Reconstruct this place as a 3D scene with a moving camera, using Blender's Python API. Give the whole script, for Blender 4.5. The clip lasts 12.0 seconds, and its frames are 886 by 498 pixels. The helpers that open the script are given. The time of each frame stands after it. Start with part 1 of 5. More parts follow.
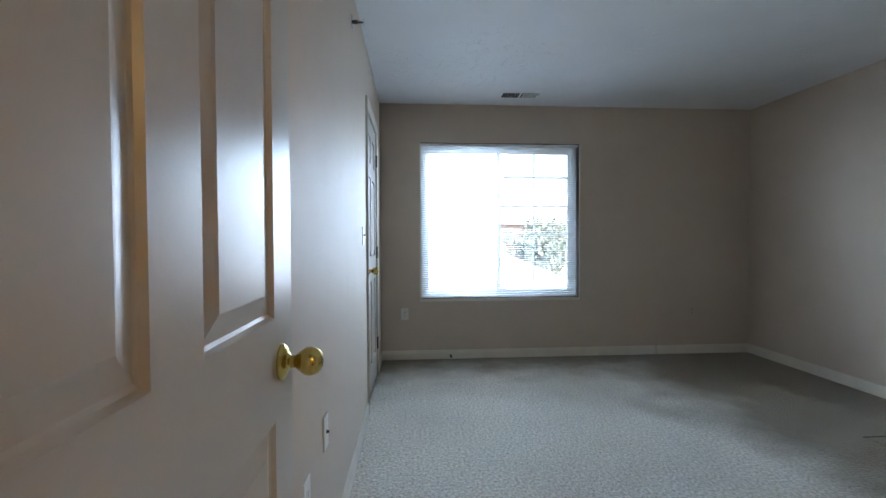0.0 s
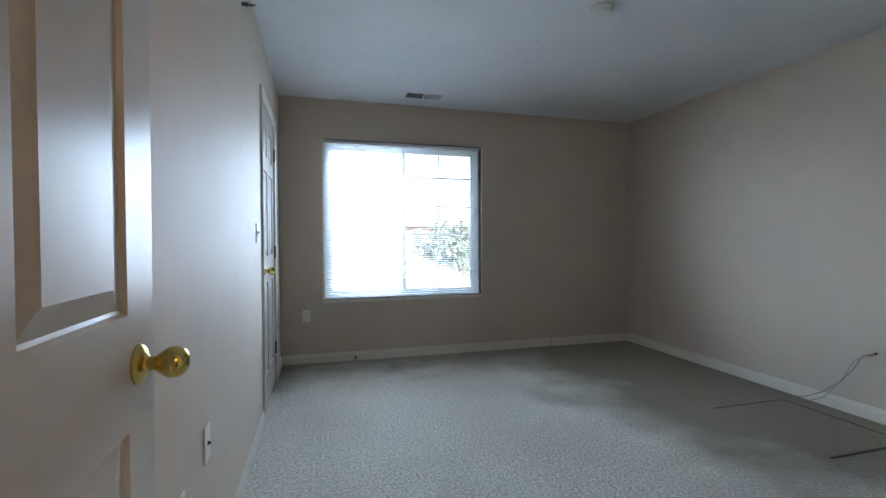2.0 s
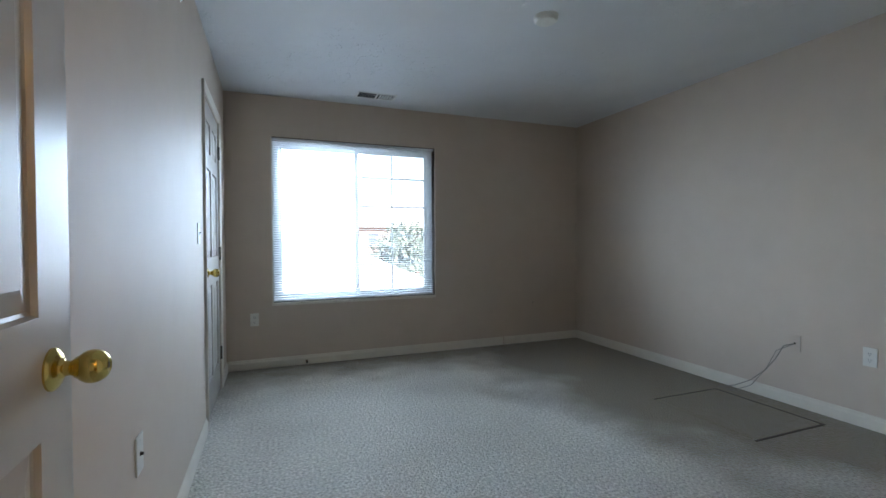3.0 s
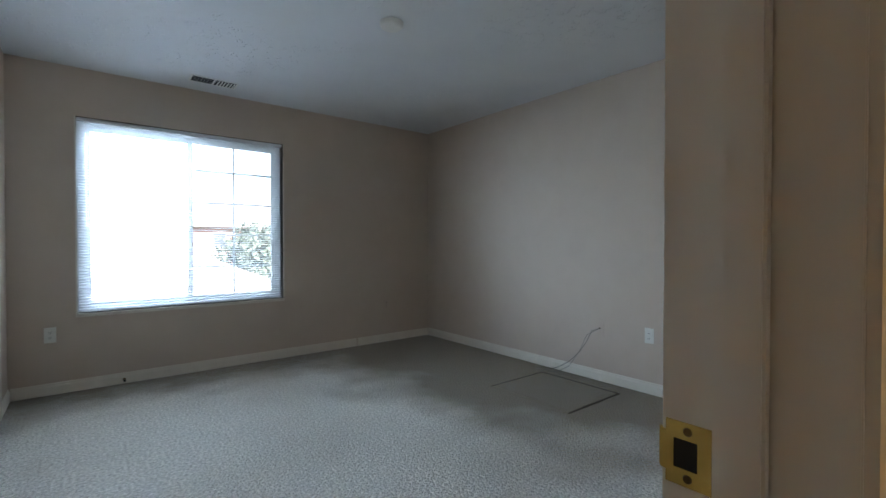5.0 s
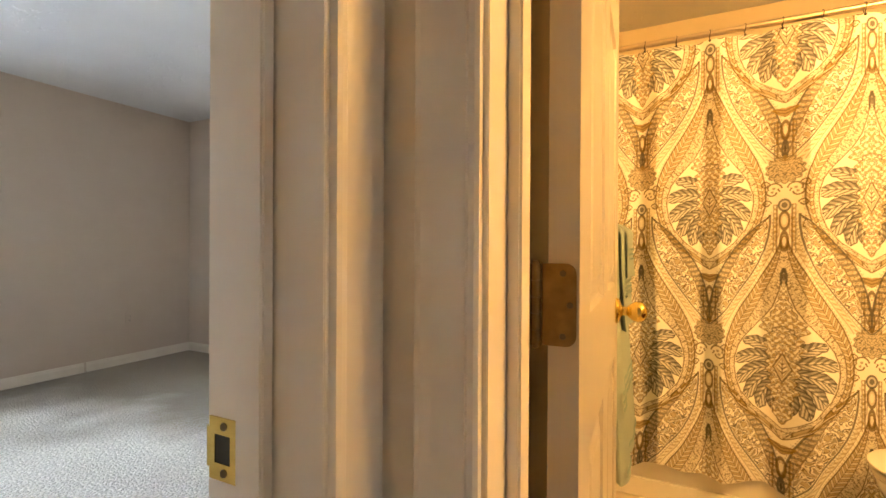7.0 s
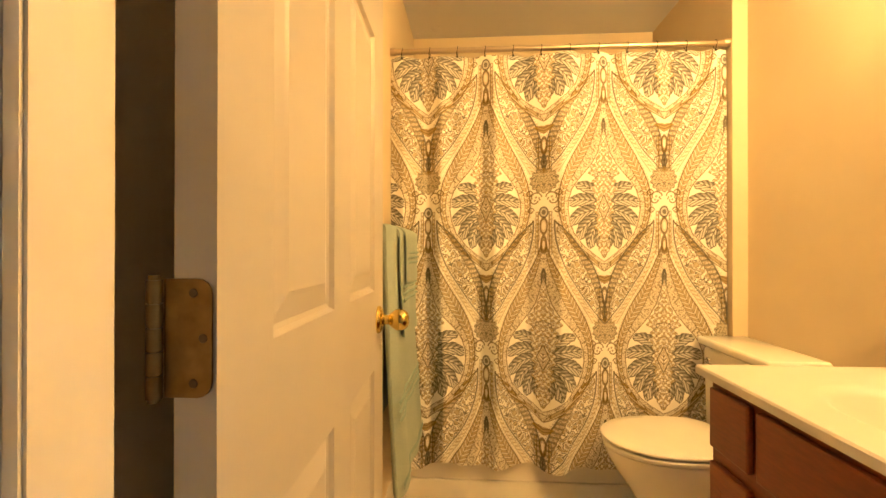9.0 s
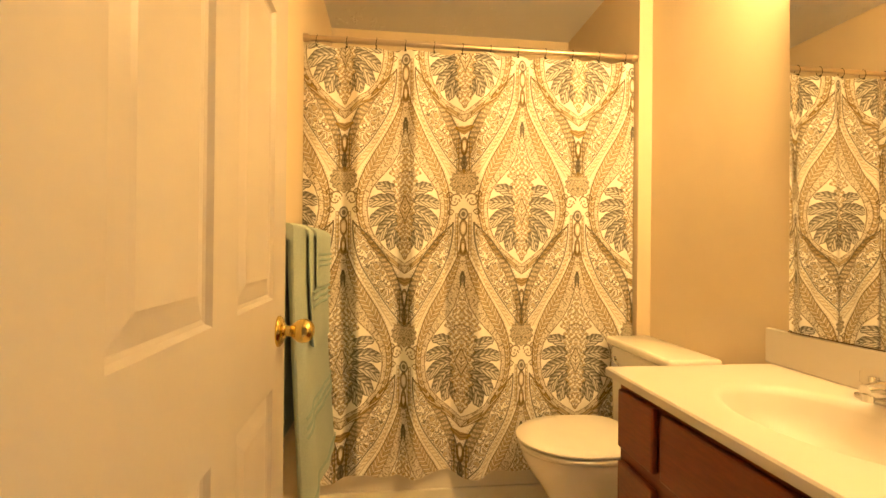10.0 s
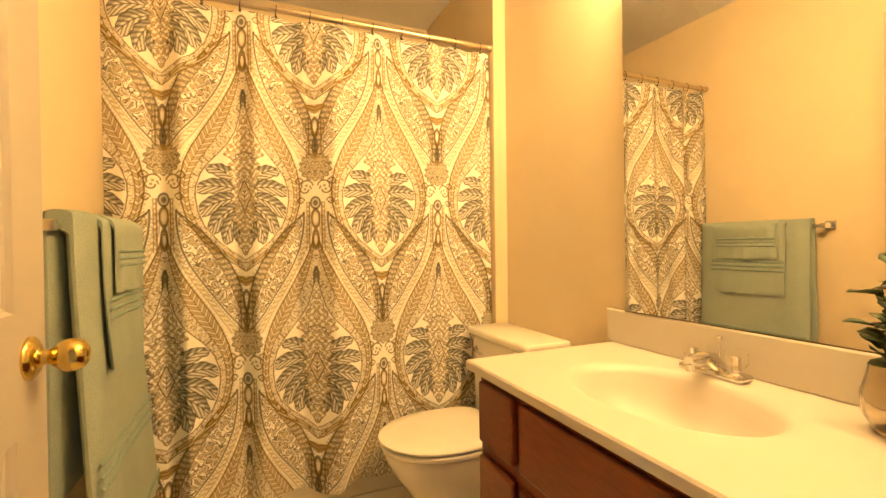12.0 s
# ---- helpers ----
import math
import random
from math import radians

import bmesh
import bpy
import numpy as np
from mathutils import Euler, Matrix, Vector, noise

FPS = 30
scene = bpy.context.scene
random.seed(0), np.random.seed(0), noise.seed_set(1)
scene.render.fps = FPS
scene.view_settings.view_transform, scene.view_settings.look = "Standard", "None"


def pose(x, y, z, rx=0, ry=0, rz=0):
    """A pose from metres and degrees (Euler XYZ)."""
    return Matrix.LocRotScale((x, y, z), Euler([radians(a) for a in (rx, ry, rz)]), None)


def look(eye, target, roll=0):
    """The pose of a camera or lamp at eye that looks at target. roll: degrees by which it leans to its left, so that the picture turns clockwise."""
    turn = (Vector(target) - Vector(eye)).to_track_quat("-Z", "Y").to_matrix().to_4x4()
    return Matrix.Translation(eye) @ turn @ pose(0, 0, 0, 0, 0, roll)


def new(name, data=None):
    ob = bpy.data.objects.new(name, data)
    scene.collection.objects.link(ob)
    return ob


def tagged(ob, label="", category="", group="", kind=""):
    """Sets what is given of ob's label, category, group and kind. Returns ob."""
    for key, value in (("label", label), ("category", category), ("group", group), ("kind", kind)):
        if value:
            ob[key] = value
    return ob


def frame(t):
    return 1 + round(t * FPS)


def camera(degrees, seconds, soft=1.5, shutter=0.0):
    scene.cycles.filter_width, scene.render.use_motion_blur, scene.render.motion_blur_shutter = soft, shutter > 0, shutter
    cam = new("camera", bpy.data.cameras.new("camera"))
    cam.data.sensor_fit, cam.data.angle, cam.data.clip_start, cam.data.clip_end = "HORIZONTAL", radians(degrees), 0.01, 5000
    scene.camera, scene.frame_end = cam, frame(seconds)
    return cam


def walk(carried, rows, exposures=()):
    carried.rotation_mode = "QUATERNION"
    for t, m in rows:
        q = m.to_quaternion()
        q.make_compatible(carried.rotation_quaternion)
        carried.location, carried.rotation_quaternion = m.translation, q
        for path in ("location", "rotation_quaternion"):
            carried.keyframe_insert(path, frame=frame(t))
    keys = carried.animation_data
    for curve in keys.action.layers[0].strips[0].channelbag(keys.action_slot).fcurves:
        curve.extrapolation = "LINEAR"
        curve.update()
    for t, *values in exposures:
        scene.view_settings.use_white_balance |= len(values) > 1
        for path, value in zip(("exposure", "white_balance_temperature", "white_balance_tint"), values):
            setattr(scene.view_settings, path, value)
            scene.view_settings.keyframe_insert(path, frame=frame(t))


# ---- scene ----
cam = camera(89.7, 12.0)
PATH = [
    (0, (0.296, 0.308, 1.165), (0.437, 2.303, 1.116), -0.2),
    (0.5, (0.304, 0.310, 1.160), (0.546, 2.294, 1.110), -0.1),
    (1, (0.324, 0.306, 1.154), (0.667, 2.275, 1.107), 0.0),
    (1.5, (0.334, 0.308, 1.147), (0.782, 2.257, 1.104), -0.1),
    (2, (0.343, 0.306, 1.143), (0.880, 2.232, 1.100), -0.1),
    (2.5, (0.357, 0.298, 1.141), (0.977, 2.200, 1.100), -0.2),
    (4.5, (0.422, 0.248, 1.112), (1.528, 1.914, 1.086), -0.1),
    (5, (0.443, 0.222, 1.118), (1.693, 1.784, 1.091), 0.0),
    (5.5, (0.467, 0.178, 1.117), (1.873, 1.602, 1.093), 0.2),
    (6, (0.496, 0.122, 1.119), (2.039, 1.394, 1.097), 0.3),
    (6.5, (0.536, 0.081, 1.119), (2.231, 1.142, 1.104), 0.4),
    (7, (0.582, 0.042, 1.113), (2.381, 0.914, 1.106), 0.3),
    (7.5, (0.621, 0.006, 1.112), (2.496, 0.699, 1.110), 0.1),
    (9.5, (0.796, -0.096, 1.123), (2.795, -0.149, 1.129), 0.3),
    (10, (0.828, -0.102, 1.129), (2.816, -0.321, 1.134), 0.6),
    (10.5, (0.857, -0.104, 1.133), (2.819, -0.491, 1.138), 0.5),
    (11, (0.890, -0.119, 1.130), (2.813, -0.670, 1.127), 0.2),
    (11.5, (0.922, -0.145, 1.126), (2.800, -0.833, 1.112), -0.4),
    (12, (0.943, -0.175, 1.118), (2.784, -0.957, 1.097), -0.7),
]
EXPOSURES = [(0.0, 2.36, 6500, 10), (5.0, 2.28, 6500, 10), (5.5, 2.42, 6550, 10), (6.0, 2.98, 6700, 10), (6.5, 3.34, 7100, 13), (7.0, 3.70, 7600, 16), (7.7, 3.72, 7600, 16), (9.5, 3.40, 6500, 10), (12.0, 3.46, 6500, 10)]
walk(cam, [(t, look(eye, target, roll)) for t, eye, target, roll in PATH], EXPOSURES)

# ---- light ----
world = bpy.data.worlds.new("sky")
scene.world = world
world.use_nodes = True
sky = world.node_tree.nodes.new("ShaderNodeTexSky")
sky.sky_type, sky.sun_disc = "NISHITA", False
sky.sun_elevation, sky.sun_rotation = radians(50), radians(200)
world.node_tree.links.new(sky.outputs[0], world.node_tree.nodes["Background"].inputs[0])
world.node_tree.nodes["Background"].inputs[1].default_value = 0.15


def lamp(name, kind, m, energy, colour, size=0.1, size_y=0.1, angle=0.1):
    data = bpy.data.lights.new(name, kind)
    data.energy, data.color = energy, colour
    if kind == "AREA":
        data.shape, data.size, data.size_y = "RECTANGLE", size, size_y
    elif kind == "SUN":
        data.angle = angle
    else:
        data.shadow_soft_size = size
    ob = new(name, data)
    ob.matrix_world = m
    return ob


lamp("sun", "SUN", look((0, 0, 10), (-3.4, 9.4, 1.0)), 5.0, (1.0, 0.96, 0.9), angle=radians(12))
WINDOW_POWER, VANITY_POWER = 15.6, 3.7
lamp("window_daylight", "AREA", look((0.84, 5.25, 1.40), (1.0, 2.62, -0.42)), WINDOW_POWER, (0.59, 0.785, 1.03), 0.84, 1.75)
BULB_COLOUR = (1.0, 0.608, 0.222)

# ---- materials ----


def material(name, colour, rough=0.6, metal=0.0, colour2=None, scale=30.0, bump=0.0, bump_scale=200.0, stains=0.0, stain_scale=1.5,
             stain_colour=None, coat=0.0, detail=3.0, stretch=None, random_tint=0.0):
    """Paint, cloth or metal: two-scale variation of the colour, and fine relief."""
    mat = bpy.data.materials.new(name)
    mat.use_nodes = True
    nt = mat.node_tree
    n, link = nt.nodes, nt.links.new
    bsdf = n["Principled BSDF"]
    bsdf.inputs["Roughness"].default_value, bsdf.inputs["Metallic"].default_value = rough, metal
    bsdf.inputs["Coat Weight"].default_value = coat
    coord = n.new("ShaderNodeTexCoord")
    source = coord.outputs["Object"]
    if stretch:
        mapping = n.new("ShaderNodeMapping")
        mapping.inputs["Scale"].default_value = stretch
        link(source, mapping.inputs[0])
        source = mapping.outputs[0]
    fine = n.new("ShaderNodeTexNoise")
    fine.inputs["Scale"].default_value, fine.inputs["Detail"].default_value = scale, detail
    link(source, fine.inputs["Vector"])
    mix = n.new("ShaderNodeMix")
    mix.data_type = "RGBA"
    second = colour2 or tuple(c * 0.93 for c in colour)
    mix.inputs[6].default_value, mix.inputs[7].default_value = (*colour, 1), (*second, 1)
    spread = n.new("ShaderNodeMapRange")
    spread.inputs[1].default_value, spread.inputs[2].default_value = 0.3, 0.7
    link(fine.outputs["Fac"], spread.inputs[0])
    link(spread.outputs[0], mix.inputs[0])
    out = mix.outputs[2]
    if stains:
        large = n.new("ShaderNodeTexNoise")
        large.inputs["Scale"].default_value, large.inputs["Detail"].default_value = stain_scale, 5
        link(coord.outputs["Object"], large.inputs["Vector"])
        ramp = n.new("ShaderNodeMapRange")
        ramp.inputs[1].default_value, ramp.inputs[2].default_value = 0.45, 0.72
        ramp.inputs[3].default_value, ramp.inputs[4].default_value = 0.0, stains
        link(large.outputs["Fac"], ramp.inputs[0])
        mix2 = n.new("ShaderNodeMix")
        mix2.data_type = "RGBA"
        mix2.inputs[7].default_value = (*(stain_colour or tuple(c * 0.6 for c in colour)), 1)
        link(ramp.outputs[0], mix2.inputs[0])
        link(out, mix2.inputs[6])
        out = mix2.outputs[2]
    if random_tint:
        info = n.new("ShaderNodeObjectInfo")
        hue = n.new("ShaderNodeHueSaturation")
        span = n.new("ShaderNodeMapRange")
        span.inputs[3].default_value, span.inputs[4].default_value = 1 - random_tint, 1 + random_tint
        link(info.outputs["Random"], span.inputs[0])
        link(span.outputs[0], hue.inputs["Value"])
        link(out, hue.inputs["Color"])
        out = hue.outputs[0]
    link(out, bsdf.inputs["Base Color"])
    if bump:
        relief = n.new("ShaderNodeTexNoise")
        relief.inputs["Scale"].default_value, relief.inputs["Detail"].default_value = bump_scale, 4
        link(source, relief.inputs["Vector"])
        node = n.new("ShaderNodeBump")
        node.inputs["Strength"].default_value, node.inputs["Distance"].default_value = bump, 0.004
        link(relief.outputs["Fac"], node.inputs["Height"])
        link(node.outputs[0], bsdf.inputs["Normal"])
    return mat


WALL = material("beige_wall_paint", (0.605, 0.50, 0.41), 0.62, colour2=(0.585, 0.48, 0.39), scale=6, bump=0.08, bump_scale=160, stains=0.10, stain_scale=1.2)
# Bathroom copy of the beige paint, warm lamp light put into its colour.
WALL_WARM_LIT = material("warm_lit_wall_paint", (0.70, 0.595, 0.42), 0.5, colour2=(0.68, 0.575, 0.40), scale=6, bump=0.08, bump_scale=160, stains=0.08, stain_scale=1.2)
# Paler than the beige walls, to bounce light round the hall.
HALL_BOUNCE = material("cream_hall_bounce_paint", (0.80, 0.73, 0.62), 0.55, colour2=(0.78, 0.71, 0.60), scale=6, bump=0.08, bump_scale=160, stains=0.06, stain_scale=1.2)
TRIM = material("white_trim_paint", (0.75, 0.695, 0.605), 0.34, colour2=(0.72, 0.665, 0.575), scale=12, bump=0.03, bump_scale=90, stains=0.08, stain_scale=6)
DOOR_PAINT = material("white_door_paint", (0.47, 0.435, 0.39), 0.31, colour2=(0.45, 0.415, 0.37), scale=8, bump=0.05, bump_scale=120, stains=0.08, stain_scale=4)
BRASS = material("polished_brass", (0.74, 0.57, 0.19), 0.15, 1.0, colour2=(0.66, 0.49, 0.14), scale=40, stains=0.15, stain_scale=30)
AGED_BRASS = material("dull_aged_brass", (0.22, 0.15, 0.07), 0.42, 1.0, colour2=(0.15, 0.10, 0.045), scale=60, stains=0.4, stain_scale=40)
DARK_METAL = material("dark_bronze", (0.10, 0.085, 0.065), 0.4, 1.0, scale=50)
CHROME = material("chrome", (0.75, 0.74, 0.72), 0.13, 1.0, scale=40)
NICKEL = material("brushed_nickel_rod", (0.62, 0.52, 0.40), 0.28, 1.0, scale=80, stretch=(1, 0.05, 1))
PLASTIC = material("white_plastic", (0.80, 0.78, 0.72), 0.4, scale=20)
DARK = material("dark_slot", (0.02, 0.02, 0.02), 0.7, scale=20)
PORCELAIN = material("white_porcelain", (0.84, 0.81, 0.74), 0.12, scale=6, coat=0.4)
SEAT = material("white_toilet_seat", (0.83, 0.80, 0.73), 0.25, scale=6)
MARBLE = material("cream_cultured_marble", (0.59, 0.56, 0.51), 0.36, colour2=(0.57, 0.535, 0.48), scale=5, coat=0.1, stains=0.06, stain_scale=3)
CHERRY = material("cherry_stained_wood", (0.225, 0.047, 0.012), 0.33, colour2=(0.155, 0.030, 0.008), scale=20, bump=0.03, bump_scale=80, stains=0.3,
                  stain_scale=5, stretch=(1.0, 6.0, 6.0), coat=0.2)
VINYL = material("cream_vinyl_floor", (0.82, 0.74, 0.60), 0.35, colour2=(0.76, 0.67, 0.53), scale=18, stains=0.2, stain_scale=4)
TUB = material("white_fibreglass", (0.82, 0.79, 0.72), 0.22, scale=6)
TOWEL = material("sage_teal_terry", (0.39, 0.47, 0.42), 0.95, colour2=(0.33, 0.40, 0.36), scale=260, bump=0.9, bump_scale=420, stains=0.15, stain_scale=8)
TOWEL_BAND = material("sage_teal_woven_band", (0.26, 0.36, 0.32), 0.8, colour2=(0.21, 0.30, 0.27), scale=120, bump=0.3, bump_scale=300)
LEAF = material("dark_green_leaf", (0.035, 0.07, 0.025), 0.35, colour2=(0.06, 0.10, 0.035), scale=30, random_tint=0.25)
STEM = material("brown_stem", (0.09, 0.06, 0.03), 0.7, scale=40)
BLIND = material("white_blind_vinyl", (0.80, 0.81, 0.82), 0.8, scale=10)
VINYL_FRAME = material("white_window_vinyl", (0.78, 0.79, 0.80), 0.35, scale=10)
ROOF = material("grey_shingle", (0.42, 0.42, 0.44), 0.9, colour2=(0.34, 0.34, 0.36), scale=8, bump=0.6, bump_scale=20)
SIDING = material("pale_siding", (0.66, 0.63, 0.60), 0.8, scale=4)
BRICK_FAR = material("reddish_brick", (0.40, 0.24, 0.20), 0.9, scale=10)
FAR_GLASS = material("dark_window_pane", (0.10, 0.12, 0.15), 0.15, scale=3)
FOLIAGE = material("tree_foliage", (0.17, 0.20, 0.17), 0.8, colour2=(0.13, 0.16, 0.13), scale=3, random_tint=0.2)
BARK = material("bark", (0.12, 0.09, 0.07), 0.9, scale=12)
GRASS = material("lawn", (0.09, 0.13, 0.05), 0.95, colour2=(0.12, 0.13, 0.07), scale=2, stains=0.4, stain_scale=0.1)
CABLE = material("grey_cable", (0.27, 0.24, 0.21), 0.5, scale=20)
# Dark of the carpet seams, and of the painted shade round the blind.
SEAM_SHADE = material("dark_seam_and_gap_shade", (0.10, 0.08, 0.06), 0.9, scale=30)


def ceiling_material():
    """White ceiling paint with a knocked-down texture: thin raised patches with ragged rims."""
    mat = material("white_textured_ceiling", (0.74, 0.74, 0.74), 0.75, colour2=(0.71, 0.71, 0.71), scale=3)
    nt = mat.node_tree
    n, link = nt.nodes, nt.links.new
    coord = n.new("ShaderNodeTexCoord")
    a = n.new("ShaderNodeTexNoise")
    a.inputs["Scale"].default_value, a.inputs["Detail"].default_value = 26, 2
    b = n.new("ShaderNodeTexNoise")
    b.inputs["Scale"].default_value, b.inputs["Detail"].default_value = 1.3, 2
    for node in (a, b):
        link(coord.outputs["Object"], node.inputs["Vector"])
    step = n.new("ShaderNodeMapRange")
    step.inputs[1].default_value, step.inputs[2].default_value = 0.60, 0.64
    link(a.outputs["Fac"], step.inputs[0])
    patch = n.new("ShaderNodeMapRange")
    patch.inputs[1].default_value, patch.inputs[2].default_value = 0.45, 0.6
    link(b.outputs["Fac"], patch.inputs[0])
    times = n.new("ShaderNodeMath")
    times.operation = "MULTIPLY"
    link(step.outputs[0], times.inputs[0])
    link(patch.outputs[0], times.inputs[1])
    bump = n.new("ShaderNodeBump")
    bump.inputs["Strength"].default_value, bump.inputs["Distance"].default_value = 1.0, 0.006
    link(times.outputs[0], bump.inputs["Height"])
    link(bump.outputs[0], n["Principled BSDF"].inputs["Normal"])
    return mat


def carpet_material():
    """Beige-grey loop pile: a speckle of tufts, with traffic stains of larger size."""
    mat = material("beige_grey_carpet", (0.95, 0.91, 0.82), 0.95, colour2=(0.43, 0.40, 0.335), scale=66, detail=5, stains=0.35, stain_scale=0.9,
                   stain_colour=(0.27, 0.225, 0.165))
    nt = mat.node_tree
    n, link = nt.nodes, nt.links.new
    coord = n.new("ShaderNodeTexCoord")
    tufts = n.new("ShaderNodeTexVoronoi")
    tufts.inputs["Scale"].default_value = 92
    link(coord.outputs["Object"], tufts.inputs["Vector"])
    bump = n.new("ShaderNodeBump")
    bump.inputs["Strength"].default_value, bump.inputs["Distance"].default_value = 0.9, 0.011
    bump.invert = True
    link(tufts.outputs["Distance"], bump.inputs["Height"])
    link(bump.outputs[0], n["Principled BSDF"].inputs["Normal"])
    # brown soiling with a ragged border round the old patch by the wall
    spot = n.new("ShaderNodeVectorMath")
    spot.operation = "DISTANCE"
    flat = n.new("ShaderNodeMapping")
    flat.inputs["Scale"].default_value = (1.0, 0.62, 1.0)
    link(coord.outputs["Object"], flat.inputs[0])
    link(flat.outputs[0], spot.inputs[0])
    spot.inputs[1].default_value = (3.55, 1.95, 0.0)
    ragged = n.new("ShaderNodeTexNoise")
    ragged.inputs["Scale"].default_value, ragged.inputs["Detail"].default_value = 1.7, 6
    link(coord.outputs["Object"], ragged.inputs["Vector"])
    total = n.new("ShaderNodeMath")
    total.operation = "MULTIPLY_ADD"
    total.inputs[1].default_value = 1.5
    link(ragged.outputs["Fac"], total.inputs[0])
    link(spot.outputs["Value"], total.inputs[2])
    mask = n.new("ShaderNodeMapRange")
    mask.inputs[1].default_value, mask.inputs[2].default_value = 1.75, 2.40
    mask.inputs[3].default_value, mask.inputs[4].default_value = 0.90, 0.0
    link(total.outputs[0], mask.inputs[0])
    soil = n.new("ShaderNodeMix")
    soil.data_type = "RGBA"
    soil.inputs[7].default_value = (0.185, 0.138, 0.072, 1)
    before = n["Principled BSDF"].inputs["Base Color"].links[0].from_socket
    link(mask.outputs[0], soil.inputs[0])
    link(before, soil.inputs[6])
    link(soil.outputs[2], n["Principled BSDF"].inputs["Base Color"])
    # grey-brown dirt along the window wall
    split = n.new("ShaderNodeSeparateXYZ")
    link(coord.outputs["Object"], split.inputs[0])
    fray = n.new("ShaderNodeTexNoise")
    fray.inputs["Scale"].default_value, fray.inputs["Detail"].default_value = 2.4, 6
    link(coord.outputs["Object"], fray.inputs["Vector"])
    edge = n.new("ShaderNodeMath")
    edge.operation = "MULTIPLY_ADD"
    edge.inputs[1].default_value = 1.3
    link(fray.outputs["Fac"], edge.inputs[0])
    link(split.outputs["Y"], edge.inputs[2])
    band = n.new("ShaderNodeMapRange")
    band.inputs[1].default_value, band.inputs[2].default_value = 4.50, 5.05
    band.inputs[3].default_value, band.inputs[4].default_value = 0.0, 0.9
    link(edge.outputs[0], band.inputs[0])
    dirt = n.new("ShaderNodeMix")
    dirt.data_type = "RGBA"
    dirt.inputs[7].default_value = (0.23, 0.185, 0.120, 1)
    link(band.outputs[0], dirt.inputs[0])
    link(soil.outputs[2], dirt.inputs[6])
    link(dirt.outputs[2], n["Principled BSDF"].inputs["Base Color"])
    n["Principled BSDF"].inputs["Sheen Weight"].default_value = 0.35
    n["Principled BSDF"].inputs["Sheen Roughness"].default_value = 0.4
    return mat


CEILING = ceiling_material()
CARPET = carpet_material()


def glass_material(name, tint=(1, 1, 1), rough=0.0, thin=False):
    mat = bpy.data.materials.new(name)
    mat.use_nodes = True
    bsdf = mat.node_tree.nodes["Principled BSDF"]
    bsdf.inputs["Base Color"].default_value = (*tint, 1)
    bsdf.inputs["Roughness"].default_value = rough
    bsdf.inputs["Transmission Weight"].default_value = 1.0
    bsdf.inputs["IOR"].default_value = 1.05 if thin else 1.45
    return mat


PANE = glass_material("window_glass", thin=True)
ACRYLIC = glass_material("clear_acrylic", (1.0, 0.98, 0.95), 0.12)
ACRYLIC.node_tree.nodes["Principled BSDF"].inputs["IOR"].default_value = 1.16
VASE_GLASS = glass_material("smoky_glass", (0.80, 0.74, 0.62), 0.06)
MIRROR = material("silvered_mirror", (0.90, 0.90, 0.89), 0.01, 1.0, colour2=(0.89, 0.89, 0.88), scale=2)


def bulb_material():
    mat = bpy.data.materials.new("lit_bulb")
    mat.use_nodes = True
    bsdf = mat.node_tree.nodes["Principled BSDF"]
    bsdf.inputs["Emission Color"].default_value = (*BULB_COLOUR, 1)
    bsdf.inputs["Emission Strength"].default_value = 5.7
    return mat


BULB = bulb_material()


def printed_cloth():
    mat = bpy.data.materials.new("damask_printed_cloth")
    mat.use_nodes = True
    n, link = mat.node_tree.nodes, mat.node_tree.links.new
    bsdf = n["Principled BSDF"]
    bsdf.inputs["Roughness"].default_value = 0.85
    dye = n.new("ShaderNodeVertexColor")
    dye.layer_name = "print"
    weave = n.new("ShaderNodeTexNoise")
    weave.inputs["Scale"].default_value = 500
    coord = n.new("ShaderNodeTexCoord")
    link(coord.outputs["Object"], weave.inputs["Vector"])
    hue = n.new("ShaderNodeHueSaturation")
    span = n.new("ShaderNodeMapRange")
    span.inputs[3].default_value, span.inputs[4].default_value = 0.9, 1.1
    link(weave.outputs["Fac"], span.inputs[0])
    link(span.outputs[0], hue.inputs["Value"])
    link(dye.outputs["Color"], hue.inputs["Color"])
    link(hue.outputs[0], bsdf.inputs["Base Color"])
    bump = n.new("ShaderNodeBump")
    bump.inputs["Strength"].default_value, bump.inputs["Distance"].default_value = 0.15, 0.001
    link(weave.outputs["Fac"], bump.inputs["Height"])
    link(bump.outputs[0], bsdf.inputs["Normal"])
    return mat


CLOTH = printed_cloth()

# ---- building tools ----


def world_of(ob):
    m = ob.matrix_parent_inverse @ ob.matrix_basis
    return world_of(ob.parent) @ m if ob.parent else ob.matrix_basis.copy()


def thing(name, at, label, category, group="", kind=""):
    """An Empty at the thing's base."""
    ob = new(name)
    ob.empty_display_size = 0.05
    ob.matrix_basis = Matrix.Translation(at)
    return tagged(ob, label, category, group, kind)


def link_mesh(name, mesh, mat, parent=None, smooth=False):
    if mat:
        mesh.materials.append(mat)
    if smooth:
        mesh.polygons.foreach_set("use_smooth", [True] * len(mesh.polygons))
        mesh.set_sharp_from_angle(angle=radians(35))
    ob = new(name, mesh)
    if parent:
        ob.parent = parent
        ob.matrix_parent_inverse = world_of(parent).inverted()
    return ob


